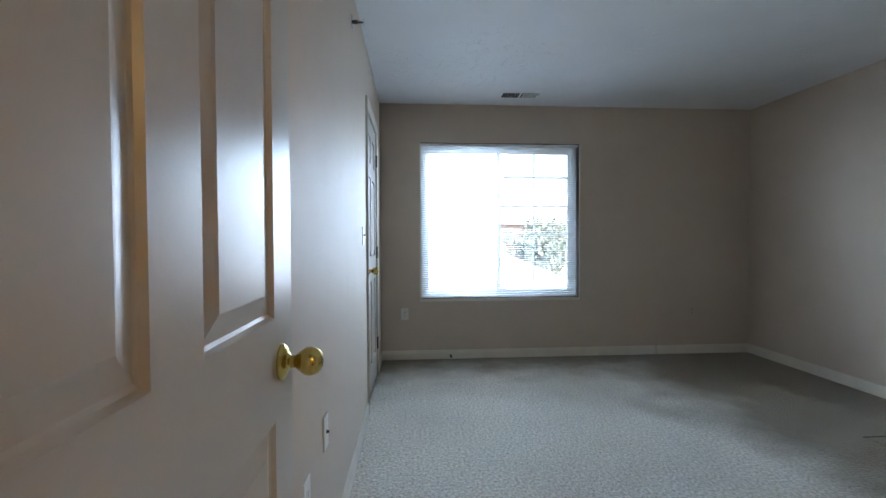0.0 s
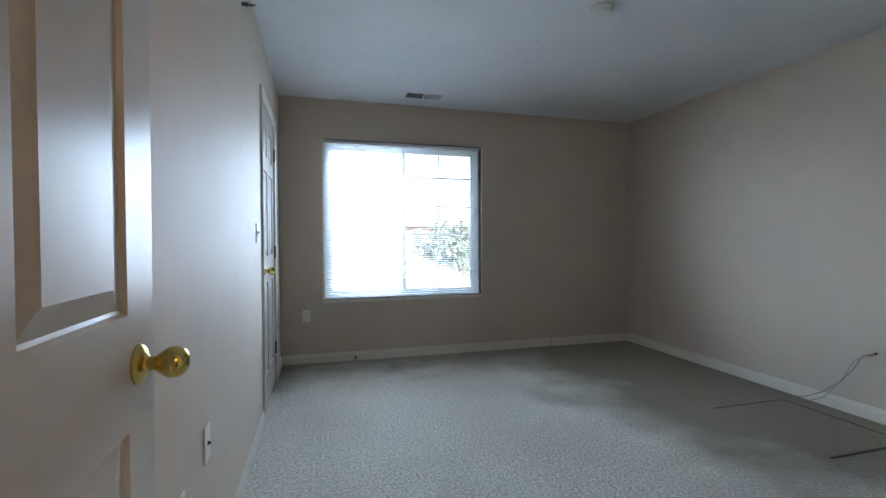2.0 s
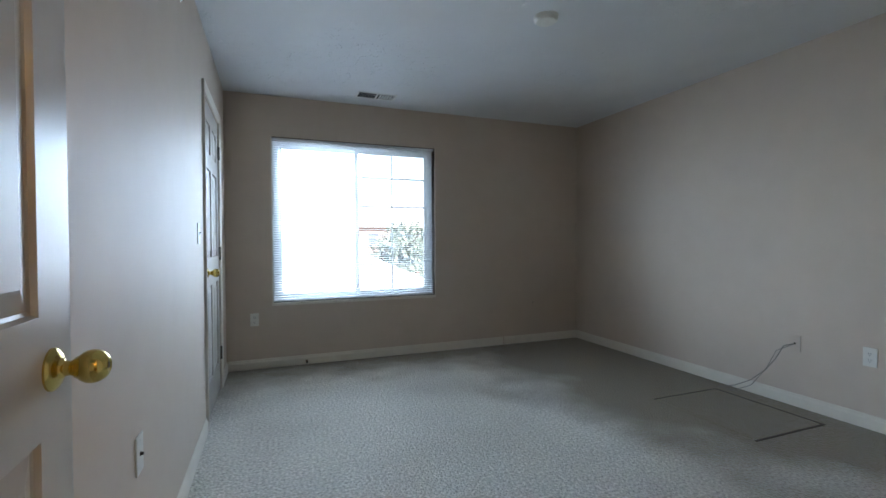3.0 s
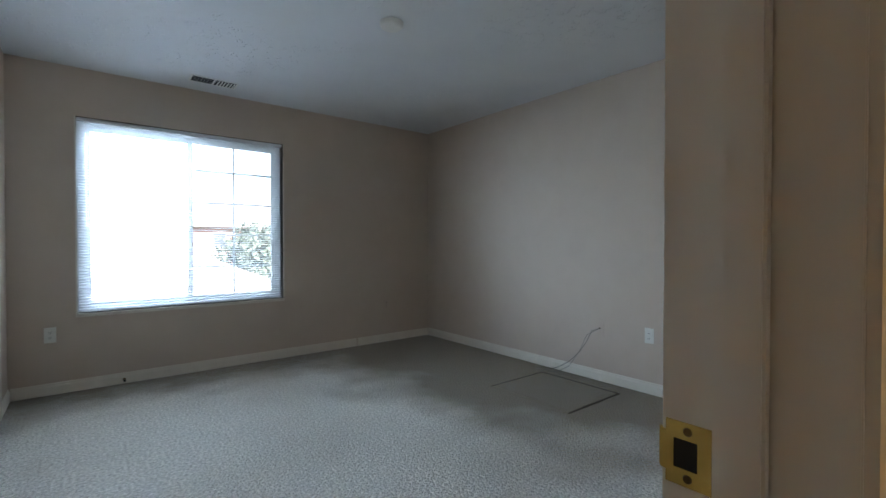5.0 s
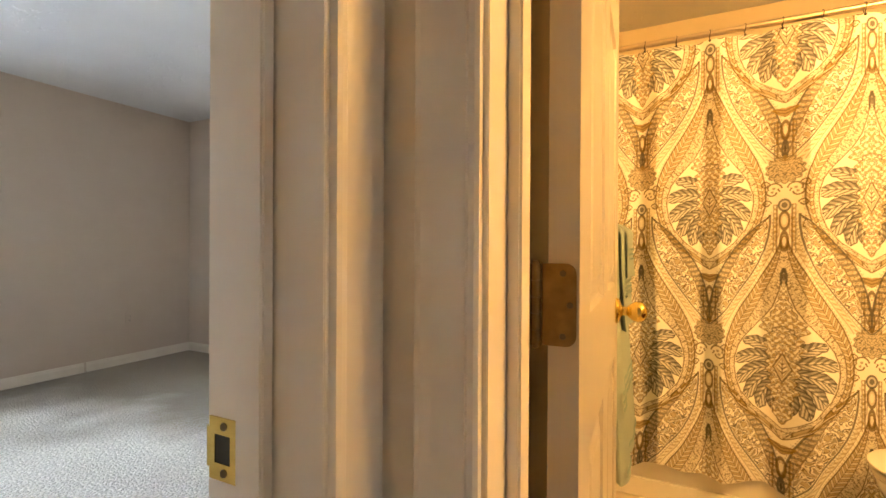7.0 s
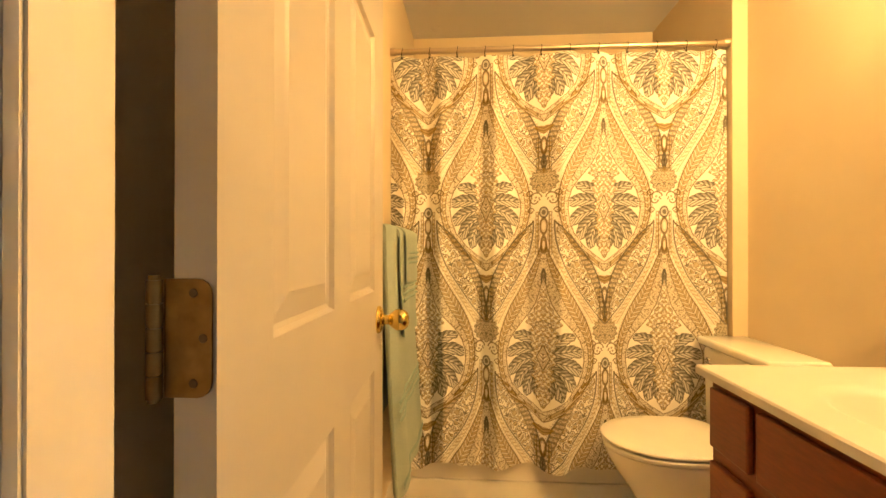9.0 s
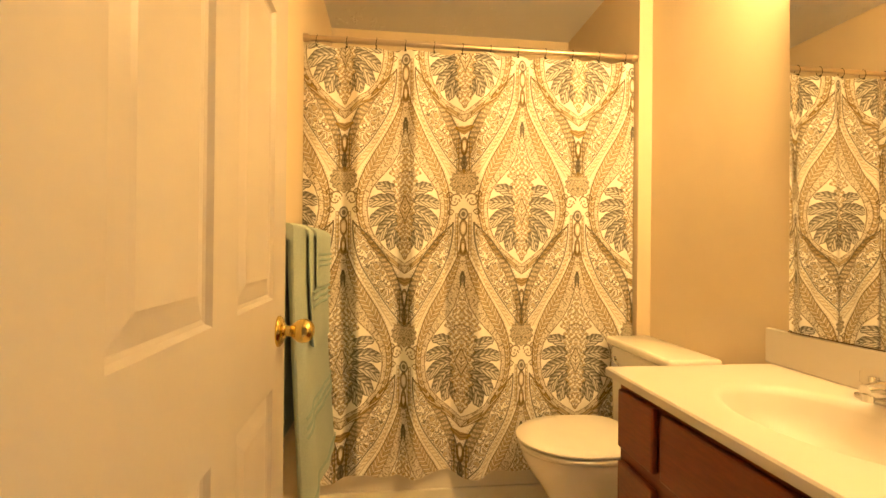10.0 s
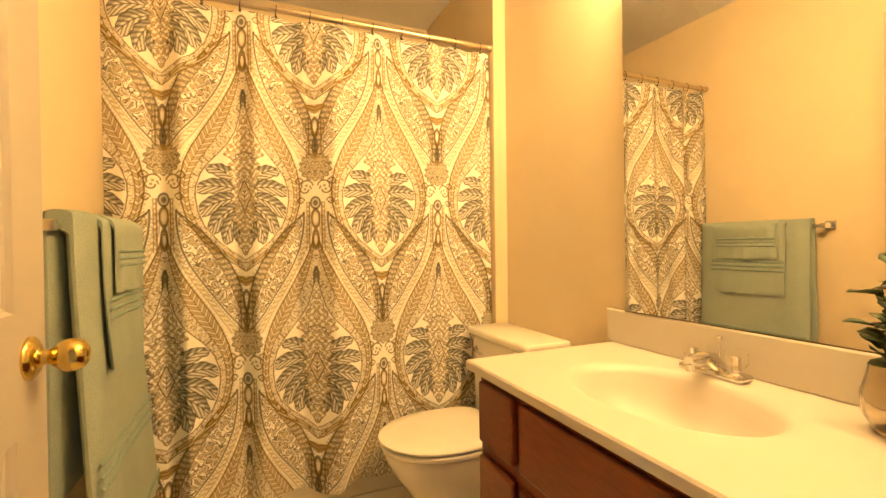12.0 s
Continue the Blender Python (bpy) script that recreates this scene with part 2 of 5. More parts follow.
def part(name, bm, mat, parent=None, label="", smooth=False):
    """One bmesh, in the place's own metres, as one mesh object under a thing or a part."""
    bmesh.ops.recalc_face_normals(bm, faces=bm.faces)
    mesh = bpy.data.meshes.new(name)
    bm.to_mesh(mesh)
    bm.free()
    return tagged(link_mesh(name, mesh, mat, parent, smooth), label)


def structure(name, bm, mat, label, category, smooth=False):
    return tagged(part(name, bm, mat, None, "", smooth), label, category, "", "structure")


def box(bm, x0, x1, y0, y1, z0, z1, bevel=0.0, segments=2):
    made = bmesh.ops.create_cube(bm, size=1.0)["verts"]
    for v in made:
        v.co = Vector(((x0 + x1) / 2 + v.co.x * (x1 - x0), (y0 + y1) / 2 + v.co.y * (y1 - y0), (z0 + z1) / 2 + v.co.z * (z1 - z0)))
    if bevel:
        edges = {e for v in made for e in v.link_edges}
        bmesh.ops.bevel(bm, geom=list(edges), offset=bevel, segments=segments, affect="EDGES", profile=0.5)


def boxed(*args, **kw):
    bm = bmesh.new()
    box(bm, *args, **kw)
    return bm


def lathe(bm, profile, m, turns=24):
    """Turns (radius, height) pairs round the z axis of the pose m; both ends are closed."""
    rings = []
    for r, h in profile:
        if r < 1e-5:
            rings.append([bm.verts.new(m @ Vector((0, 0, h)))])
        else:
            rings.append([bm.verts.new(m @ Vector((r * math.cos(2 * math.pi * i / turns), r * math.sin(2 * math.pi * i / turns), h))) for i in range(turns)])
    for a, b in zip(rings, rings[1:]):
        for i in range(turns):
            j = (i + 1) % turns
            quad = [a[i % len(a)], a[j % len(a)], b[j % len(b)], b[i % len(b)]]
            quad = list(dict.fromkeys(quad))
            if len(quad) > 2:
                bm.faces.new(quad)
    for ring in (rings[0], rings[-1]):
        if len(ring) > 2:
            bm.faces.new(ring)


def lathed(profile, m, turns=24):
    bm = bmesh.new()
    lathe(bm, profile, m, turns)
    return bm


def tube(bm, points, radius, turns=8):
    """A round bar along points."""
    points = [Vector(p) for p in points]
    rings = []
    for i, p in enumerate(points):
        way = (points[min(i + 1, len(points) - 1)] - points[max(i - 1, 0)]).normalized()
        side = way.cross(Vector((0, 0, 1)) if abs(way.z) < 0.9 else Vector((1, 0, 0))).normalized()
        up = side.cross(way)
        r = radius[i] if isinstance(radius, (list, tuple)) else radius
        rings.append([bm.verts.new(p + r * (math.cos(2 * math.pi * k / turns) * side + math.sin(2 * math.pi * k / turns) * up)) for k in range(turns)])
    for a, b in zip(rings, rings[1:]):
        for k in range(turns):
            bm.faces.new((a[k], a[(k + 1) % turns], b[(k + 1) % turns], b[k]))
    bm.faces.new(rings[0])
    bm.faces.new(rings[-1])


def tubed(points, radius, turns=8):
    bm = bmesh.new()
    tube(bm, points, radius, turns)
    return bm


def prism(bm, outline, m, length):
    """Sweeps a closed outline (x, y) along z of the pose m."""
    a = [bm.verts.new(m @ Vector((x, y, 0))) for x, y in outline]
    b = [bm.verts.new(m @ Vector((x, y, length))) for x, y in outline]
    for i in range(len(a)):
        j = (i + 1) % len(a)
        bm.faces.new((a[i], a[j], b[j], b[i]))
    bm.faces.new(a)
    bm.faces.new(b)


CASING = [(0.0, 0.0), (0.0, 0.008), (0.004, 0.010), (0.009, 0.0105), (0.012, 0.0085), (0.030, 0.0125), (0.040, 0.0145), (0.050, 0.016), (0.055, 0.0155),
          (0.057, 0.013), (0.057, 0.0)]


def casing(place, a0, a1, top):
    """A mitred colonial casing round an opening; place(a, h, out) gives the point at a along the wall, height h and out from its face."""
    bm = bmesh.new()
    rows = []
    for s, t in CASING:
        rows.append([bm.verts.new(place(a, h, t)) for a, h in ((a0 - s, 0.0), (a0 - s, top + s), (a1 + s, top + s), (a1 + s, 0.0))])
    for p, q in zip(rows, rows[1:]):
        for i in range(3):
            bm.faces.new((p[i], p[i + 1], q[i + 1], q[i]))
    for i in (0, 3):
        bm.faces.new([r[i] for r in rows])
    return bm


BASE = [(0.0, 0.0), (0.0125, 0.0), (0.0125, 0.058), (0.010, 0.066), (0.0075, 0.070), (0.0065, 0.080), (0.003, 0.086), (0.0, 0.086)]


def baseboard(name, x0, y0, x1, y1, out, label="white painted colonial baseboard along the wall"):
    """A run of baseboard from one point to another; out: the way into the room."""
    bm = bmesh.new()
    a = [bm.verts.new((x0 + out[0] * t, y0 + out[1] * t, h)) for t, h in BASE]
    b = [bm.verts.new((x1 + out[0] * t, y1 + out[1] * t, h)) for t, h in BASE]
    for i in range(len(a)):
        j = (i + 1) % len(a)
        bm.faces.new((a[i], a[j], b[j], b[i]))
    bm.faces.new(a)
    bm.faces.new(b)
    return structure(name, bm, TRIM, label, "baseboard")


# ---- the shell ----
H = 2.44
EAST, NORTH = 3.695, 4.575          # bedroom
SOUTH_IN, SOUTH_OUT = 0.415, 0.279  # wall between bedroom and hall or bathroom
JAMB_W, JAMB_E = 0.058, 0.857       # bedroom door
DOOR_H = 2.04
BATH_W0, BATH_W1 = 0.927, 1.050     # wall between hall and bathroom
BD_N, BD_S = 0.168, -0.588           # bathroom door
BATH_S, BATH_E = -1.240, 3.52
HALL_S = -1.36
CL_S, CL_N = 3.325, 4.105           # closet door
WX0, WX1, WZ0, WZ1 = 0.385, 1.935, 0.567, 2.075

bm = bmesh.new()
box(bm, -0.12, 0, SOUTH_OUT, CL_S, 0, H)
box(bm, -0.12, 0, CL_N, NORTH + 0.14, 0, H)
box(bm, -0.12, 0, CL_S, CL_N, DOOR_H, H)
structure("wall_west", bm, WALL, "beige painted bedroom wall with a closet doorway", "wall")
bm = bmesh.new()
box(bm, 0, WX0, NORTH, NORTH + 0.14, 0, H)
box(bm, WX1, EAST, NORTH, NORTH + 0.14, 0, H)
box(bm, WX0, WX1, NORTH, NORTH + 0.14, 0, WZ0)
box(bm, WX0, WX1, NORTH, NORTH + 0.14, WZ1, H)
structure("wall_north", bm, WALL, "beige painted bedroom wall with a wide window opening", "wall")
structure("wall_east", boxed(EAST, EAST + 0.12, SOUTH_OUT, NORTH + 0.14, 0, H), WALL, "beige painted bedroom wall with two outlets", "wall")
bm = bmesh.new()
box(bm, 0, JAMB_W - 0.018, SOUTH_OUT, SOUTH_IN, 0, H)
box(bm, JAMB_E + 0.018, BATH_W1 - 0.01, SOUTH_OUT, SOUTH_IN, 0, H)
box(bm, BATH_W1 - 0.01, EAST, SOUTH_OUT + 0.06, SOUTH_IN, 0, H)
box(bm, JAMB_W - 0.018, JAMB_E + 0.018, SOUTH_OUT, SOUTH_IN, DOOR_H + 0.018, H)
structure("wall_south", bm, WALL, "beige painted wall between bedroom, hall and bathroom with a doorway", "wall")
structure("ceiling", boxed(-0.12, EAST + 0.12, SOUTH_OUT, NORTH + 0.14, H, H + 0.1), CEILING, "white textured bedroom ceiling", "ceiling")
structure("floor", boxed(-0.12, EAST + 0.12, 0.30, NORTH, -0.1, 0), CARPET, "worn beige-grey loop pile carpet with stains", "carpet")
bm = bmesh.new()
box(bm, -0.72, -0.70, 3.1, 4.3, 0, H)
box(bm, -0.70, -0.12, 3.1, 3.12, 0, H)
box(bm, -0.70, -0.12, 4.28, 4.3, 0, H)
box(bm, -0.70, -0.12, 3.12, 4.28, H - 0.02, H)
box(bm, -0.70, -0.12, 3.12, 4.28, -0.02, 0)
structure("wall_closet", bm, WALL, "plain closet walls behind the closed door", "wall")
# hall
bm = bmesh.new()
box(bm, BATH_W0, BATH_W1 - 0.01, BD_N + 0.018, SOUTH_OUT, 0, H)
box(bm, BATH_W0, BATH_W1 - 0.01, HALL_S, BD_S - 0.018, 0, H)
box(bm, BATH_W0, BATH_W1 - 0.01, BD_S - 0.018, BD_N + 0.018, DOOR_H + 0.018, H)
structure("wall_hall_east", bm, HALL_BOUNCE, "painted wall between hall and bathroom with a doorway, paled to bounce light", "wall")
# Unseen walls, set close and cream to bounce bathroom light onto the jambs.
structure("wall_hall_west", boxed(-0.15, -0.03, HALL_S, SOUTH_OUT, 0, H), HALL_BOUNCE, "plain unseen hall wall, cream to bounce light", "wall")
structure("wall_hall_south", boxed(-0.15, BATH_W1 - 0.01, HALL_S - 0.12, HALL_S, 0, H), HALL_BOUNCE, "plain unseen hall end wall, set close to bounce light", "wall")
structure("ceiling_hall", boxed(-0.15, BATH_W1, HALL_S - 0.12, SOUTH_OUT, H, H + 0.1), CEILING, "white textured hall ceiling", "ceiling")
structure("floor_hall", boxed(-0.15, BATH_W0 + 0.05, HALL_S, 0.30, -0.1, 0), CARPET, "beige-grey loop pile carpet in the hall", "carpet")
# bathroom
TUB_X, RET_Y = 2.70, -1.178
bm = bmesh.new()
box(bm, BATH_W1, TUB_X, BATH_S - 0.12, BATH_S, 0, H)
box(bm, TUB_X, BATH_E, BATH_S - 0.12, RET_Y, 0, H)
structure("wall_bath_south", bm, WALL_WARM_LIT, "beige painted bathroom wall with a shallow return at the tub", "wall")
# Bathroom-side layers of the shared walls, to take the lamp-tinted colour.
bm = bmesh.new()
box(bm, BATH_W1 - 0.01, BATH_W1, BD_N + 0.018, SOUTH_OUT, 0, H)
box(bm, BATH_W1 - 0.01, BATH_W1, BATH_S - 0.12, BD_S - 0.018, 0, H)
box(bm, BATH_W1 - 0.01, BATH_W1, BD_S - 0.018, BD_N + 0.018, DOOR_H + 0.018, H)
structure("wall_bath_west", bm, WALL_WARM_LIT, "beige painted bathroom wall round the doorway, tinted with warm lamp light", "wall")
structure("wall_bath_north", boxed(BATH_W1 - 0.01, EAST, SOUTH_OUT, SOUTH_OUT + 0.06, 0, H), WALL_WARM_LIT, "beige painted bathroom wall behind the towel bar, tinted with warm lamp light", "wall")
structure("wall_bath_east", boxed(BATH_E, BATH_E + 0.1, BATH_S - 0.12, SOUTH_OUT, 0, H), WALL_WARM_LIT, "beige painted wall behind the bathtub", "wall")
structure("ceiling_bath", boxed(BATH_W1, BATH_E + 0.1, BATH_S - 0.12, SOUTH_OUT, H, H + 0.1), CEILING, "white textured bathroom ceiling", "ceiling")
structure("floor_bath", boxed(BATH_W0 + 0.05, BATH_E, BATH_S, SOUTH_OUT, -0.1, -0.002), VINYL, "cream vinyl bathroom floor", "floor")

# baseboards
baseboard("baseboard_west_1", 0, SOUTH_IN + 0.06, 0, CL_S - 0.075, (1, 0))
baseboard("baseboard_west_2", 0, CL_N + 0.075, 0, NORTH, (1, 0))
baseboard("baseboard_north_1", 0.0125, NORTH, 2.72, NORTH, (0, -1))
baseboard("baseboard_north_2", 2.735, NORTH, EAST - 0.0125, NORTH, (0, -1), "white painted baseboard with a gap at its joint")
baseboard("baseboard_east", EAST, SOUTH_IN, EAST, NORTH, (-1, 0))
baseboard("baseboard_south", JAMB_E + 0.08, SOUTH_IN, EAST - 0.0125, SOUTH_IN, (0, 1))
baseboard("baseboard_bath_north", BATH_W1, SOUTH_OUT, 2.80, SOUTH_OUT, (0, -1))
baseboard("baseboard_bath_south", 2.06, BATH_S, TUB_X, BATH_S, (0, 1))

# ---- doors ----
KNOB = [(0.0, 0.0), (0.0330, 0.0), (0.0330, 0.003), (0.0305, 0.0065), (0.024, 0.0105), (0.0165, 0.0125), (0.0150, 0.0145), (0.0118, 0.017), (0.0112, 0.024), (0.0135, 0.0285), (0.0160, 0.0300)]
KNOB += [(0.0262 * math.sin(radians(q)), 0.0520 - 0.0245 * math.cos(radians(q))) for q in range(44, 150, 9)] + [(0.0110, 0.0733), (0.0085, 0.0722), (0.0, 0.0722)]


def panel_ring(bm, m, u0, u1, z0, z1, depth, side):
    """One face of a moulded panel: a quick drop, a long slope up, a flat field; v = 0 is the door's face, inward is +."""
    steps = ((0.0, 0.0), (0.005, 0.0075), (0.011, 0.0095), (0.038, 0.0035), (0.045, 0.0012), (0.047, 0.0012))
    rings = []
    for s, d in steps:
        v = d if side < 0 else depth - d
        rings.append([bm.verts.new(m @ Vector(p)) for p in ((u0 + s, v, z0 + s), (u1 - s, v, z0 + s), (u1 - s, v, z1 - s), (u0 + s, v, z1 - s))])
    for a, b in zip(rings, rings[1:]):
        for i in range(4):
            bm.faces.new((a[i], a[(i + 1) % 4], b[(i + 1) % 4], b[i]))
    bm.faces.new(rings[-1])


def panel_door(parent, m, width, height, thick=0.035, stile=0.108, mull=0.10, split=None):
    """Six-panel moulded door in its own frame: u from the hinge, v through the leaf, z up."""
    w = (width - 2 * stile - mull) / 2
    split = split or stile + w
    cols = [(stile, split), (split + mull, width - stile)]
    rows = [(0.208, 0.833), (1.014, 1.596), (1.70, 1.90)]
    bm = bmesh.new()
    us = [0, *cols[0], *cols[1], width]
    zs = [0, *rows[0], *rows[1], *rows[2], height]
    for v in (0.0, thick):
        grid = [[bm.verts.new((u, v, z)) for z in zs] for u in us]
        for i in range(len(us) - 1):
            for j in range(len(zs) - 1):
                if (us[i], us[i + 1]) in cols and (zs[j], zs[j + 1]) in rows:
                    continue
                bm.faces.new((grid[i][j], grid[i + 1][j], grid[i + 1][j + 1], grid[i][j + 1]))
    for i in range(len(us) - 1):
        for z in (0, height):
            bm.faces.new([bm.verts.new(p) for p in ((us[i], 0, z), (us[i + 1], 0, z), (us[i + 1], thick, z), (us[i], thick, z))])
    for j in range(len(zs) - 1):
        for u in (0, width):
            bm.faces.new([bm.verts.new(p) for p in ((u, 0, zs[j]), (u, 0, zs[j + 1]), (u, thick, zs[j + 1]), (u, thick, zs[j]))])
    bmesh.ops.remove_doubles(bm, verts=bm.verts, dist=1e-5)
    bm.transform(m)
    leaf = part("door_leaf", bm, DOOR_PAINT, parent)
    for u0, u1 in cols:
        for z0, z1 in rows:
            bm = bmesh.new()
            for side in (-1, 1):
                panel_ring(bm, m, u0, u1, z0, z1, thick, side)
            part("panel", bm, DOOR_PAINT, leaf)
    return leaf


def knob(parent, m, label="polished brass round door knob"):
    k = part("door_knob", lathed(KNOB, m, 32), BRASS, parent, label, True)
    part("key_slot", lathed([(0, 0.0715), (0.0045, 0.0715), (0.0045, 0.0730), (0, 0.0730)], m, 12), AGED_BRASS, k)


def hinge(parent, pin, leaves, z, mat, label):
    """A butt hinge: a barrel of five knuckles and rounded leaves; leaves: (origin, along, out) for each."""
    bm = bmesh.new()
    for i in range(5):
        lathe(bm, [(0.0062, 0.0), (0.0062, 0.0178)], Matrix.Translation((pin[0], pin[1], z - 0.0475 + i * 0.0190)), 12)
    lathe(bm, [(0.0045, 0.0), (0.0045, 0.101)], Matrix.Translation((pin[0], pin[1], z - 0.0505)), 12)
    h = part("hinge", bm, mat, parent, label, True)
    for (x, y), along, out in leaves:
        bm = bmesh.new()
        r, w, t = 0.012, 0.039, 0.0022
        outline = [(0, -0.0475), (w - r, -0.0475)]
        outline += [(w - r + r * math.sin(a), -0.0475 + r - r * math.cos(a)) for a in (0.4, 0.8, 1.2, math.pi / 2)]
        outline += [(w - r + r * math.cos(a), 0.0475 - r + r * math.sin(a)) for a in (0.0, 0.4, 0.8, 1.2, math.pi / 2)]
        outline += [(0, 0.0475)]
        m = Matrix(((along[0], 0, out[0], x), (along[1], 0, out[1], y), (0, 1, 0, z), (0, 0, 0, 1)))
        prism(bm, outline, m, t)
        plate = part("hinge_leaf", bm, mat, h)
        for u, v in ((0.024, 0.036), (0.032, 0.0), (0.024, -0.036)):
            part("screw", lathed([(0, 0), (0.0038, 0), (0.0034, 0.0006), (0, 0.0006)], m @ pose(u, v, t), 10), DARK_METAL, plate)
    return h


# bedroom door: leaf swung open along the west wall
d = thing("door_bedroom", (0.058, SOUTH_IN, 0), "white six-panel door standing open against the bedroom wall", "door", kind="structure")
swing = pose(0.0585, SOUTH_IN - 0.012, 0.012, 0, 0, 90)
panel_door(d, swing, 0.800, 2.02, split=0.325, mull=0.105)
knob(d, pose(0.0585, 1.133, 0.941, 0, 90, 0))
knob(d, pose(0.0235, 1.133, 0.941, 0, -90, 0) @ Matrix.Diagonal((1, 1, 0.32, 1)))
for z in (0.30, 1.05, 1.80):
    hinge(d, (0.0585, SOUTH_IN + 0.006), [((0.0585, SOUTH_IN - 0.0005), (0, -1), (1, 0))], z, AGED_BRASS, "dull brass butt hinge")


def jamb_set(name, place, a0, a1, depth, stop_at, label, leaf_side=1):
    """Jamb legs and head with a stop; place(a, h, through)."""
    t = thing(name, place((a0 + a1) / 2, 0, 0), label, "door frame", kind="structure")
    for kind, pieces in (("jamb", ((a0 - 0.018, a0, 0, DOOR_H + 0.018), (a1, a1 + 0.018, 0, DOOR_H + 0.018), (a0, a1, DOOR_H, DOOR_H + 0.018))),
                         ("door_stop_moulding", ((a0, a0 + 0.014, 0, DOOR_H), (a1 - 0.014, a1, 0, DOOR_H), (a0 + 0.014, a1 - 0.014, DOOR_H - 0.014, DOOR_H)))):
        for p0, p1, z0, z1 in pieces:
            d0, d1 = (0.0, depth) if kind == "jamb" else (stop_at, stop_at + 0.032)
            bm = bmesh.new()
            box(bm, 0, 1, 0, 1, 0, 1)
            for v in bm.verts:
                v.co = Vector(place(p0 + v.co.x * (p1 - p0), z0 + v.co.z * (z1 - z0), d0 + v.co.y * (d1 - d0)))
            bmesh.ops.bevel(bm, geom=bm.edges[:], offset=0.0025 if kind != "jamb" else 0.001, segments=2, affect="EDGES")
            part(kind, bm, TRIM, t)
    return t


frame_bed = jamb_set("door_frame_bedroom", lambda a, h, q: (a, SOUTH_OUT + q, h), JAMB_W, JAMB_E, SOUTH_IN - SOUTH_OUT, 0.053, "white painted wooden door frame of the bedroom")
frame_bath = jamb_set("door_frame_bathroom", lambda a, h, q: (BATH_W0 + q, a, h), BD_S, BD_N, BATH_W1 - BATH_W0, 0.048, "white painted wooden door frame of the bathroom")
structure("trim_bedroom_hall", casing(lambda a, h, q: (a, SOUTH_OUT - q, h), JAMB_W - 0.005, JAMB_E + 0.005, DOOR_H + 0.005), TRIM, "white colonial casing round the bedroom doorway", "trim")
structure("trim_bath_hall", casing(lambda a, h, q: (BATH_W0 - q, a, h), BD_S - 0.005, BD_N + 0.005, DOOR_H + 0.005), TRIM, "white colonial casing round the bathroom doorway", "trim")
structure("trim_bath_in", casing(lambda a, h, q: (BATH_W1 + q, a, h), BD_S - 0.005, BD_N + 0.005, DOOR_H + 0.005), TRIM, "white colonial casing inside the bathroom", "trim")
structure("trim_closet", casing(lambda a, h, q: (q, a, h), CL_S - 0.003, CL_N + 0.003, DOOR_H + 0.003), TRIM, "white colonial casing round the closet doorway", "trim")

# strike plate on the bedroom jamb
s = thing("strike_plate", (JAMB_E, 0.395, 0.93), "brass strike plate with a curved lip on the door jamb", "strike plate")
bm = bmesh.new()
for z0, z1 in ((0.9015, 0.917), (0.943, 0.9585)):
    box(bm, JAMB_E - 0.0018, JAMB_E - 0.0002, 0.373, 0.411, z0, z1)
box(bm, JAMB_E - 0.0018, JAMB_E - 0.0002, 0.373, 0.384, 0.917, 0.943)
box(bm, JAMB_E - 0.0018, JAMB_E - 0.0002, 0.404, 0.411, 0.917, 0.943)
part("plate", bm, BRASS, s)
bm = bmesh.new()
for i in range(4):
    box(bm, JAMB_E - 0.0018 + 0.0006 * i * i, JAMB_E - 0.0002 + 0.0006 * i * i, 0.411 + i * 0.002, 0.4132 + i * 0.002, 0.912, 0.948)
part("lip", bm, BRASS, s)
part("latch_hole", boxed(JAMB_E - 0.0008, JAMB_E + 0.0002, 0.384, 0.404, 0.917, 0.943), DARK, s)
for z in (0.909, 0.951):
    part("screw", lathed([(0, 0), (0.004, 0), (0.0034, 0.0012), (0, 0.0012)], pose(JAMB_E - 0.0018, 0.392, z, 0, -90, 0), 10), AGED_BRASS, s)

# bathroom door: leaf swung into the bathroom
d = thing("door_bathroom", (1.10, 0.14, 0), "white six-panel door standing open into the bathroom", "door", kind="structure")
leaf_pose = pose(1.100, 0.122, 0.012, 0, 0, 1.5)
panel_door(d, leaf_pose, 0.770, 2.02)
knob(d, leaf_pose @ pose(0.708, 0.0, 0.941, 90, 0, 0))
knob(d, leaf_pose @ pose(0.708, 0.035, 0.941, -90, 0, 0))
bm = boxed(0.770, 0.7712, 0.006, 0.029, 0.913, 0.969)
bm.transform(leaf_pose)
part("latch_plate", bm, BRASS, d)
for z in (0.30, 1.048, 1.80):
    hinge(d, (1.0945, 0.1705), [((1.0995, 0.164), (0, -1), (-1, 0))], z, AGED_BRASS, "dull brass butt hinge with rounded leaf")

# closet door
d = thing("door_closet", (-0.01, CL_N, 0), "white six-panel closet door, closed", "door", kind="structure")
panel_door(d, pose(-0.004, CL_S + 0.003, 0.015, 0, 0, 90) , CL_N - CL_S - 0.006, 2.018)
knob(d, pose(-0.004, CL_S + 0.07, 0.94, 0, 90, 0))
for z in (0.281, 1.046, 1.81):
    hinge(d, (0.006, CL_N - 0.004), [((0.0, CL_N - 0.006), (0, -1), (1, 0))], z, DARK_METAL, "dark butt hinge")

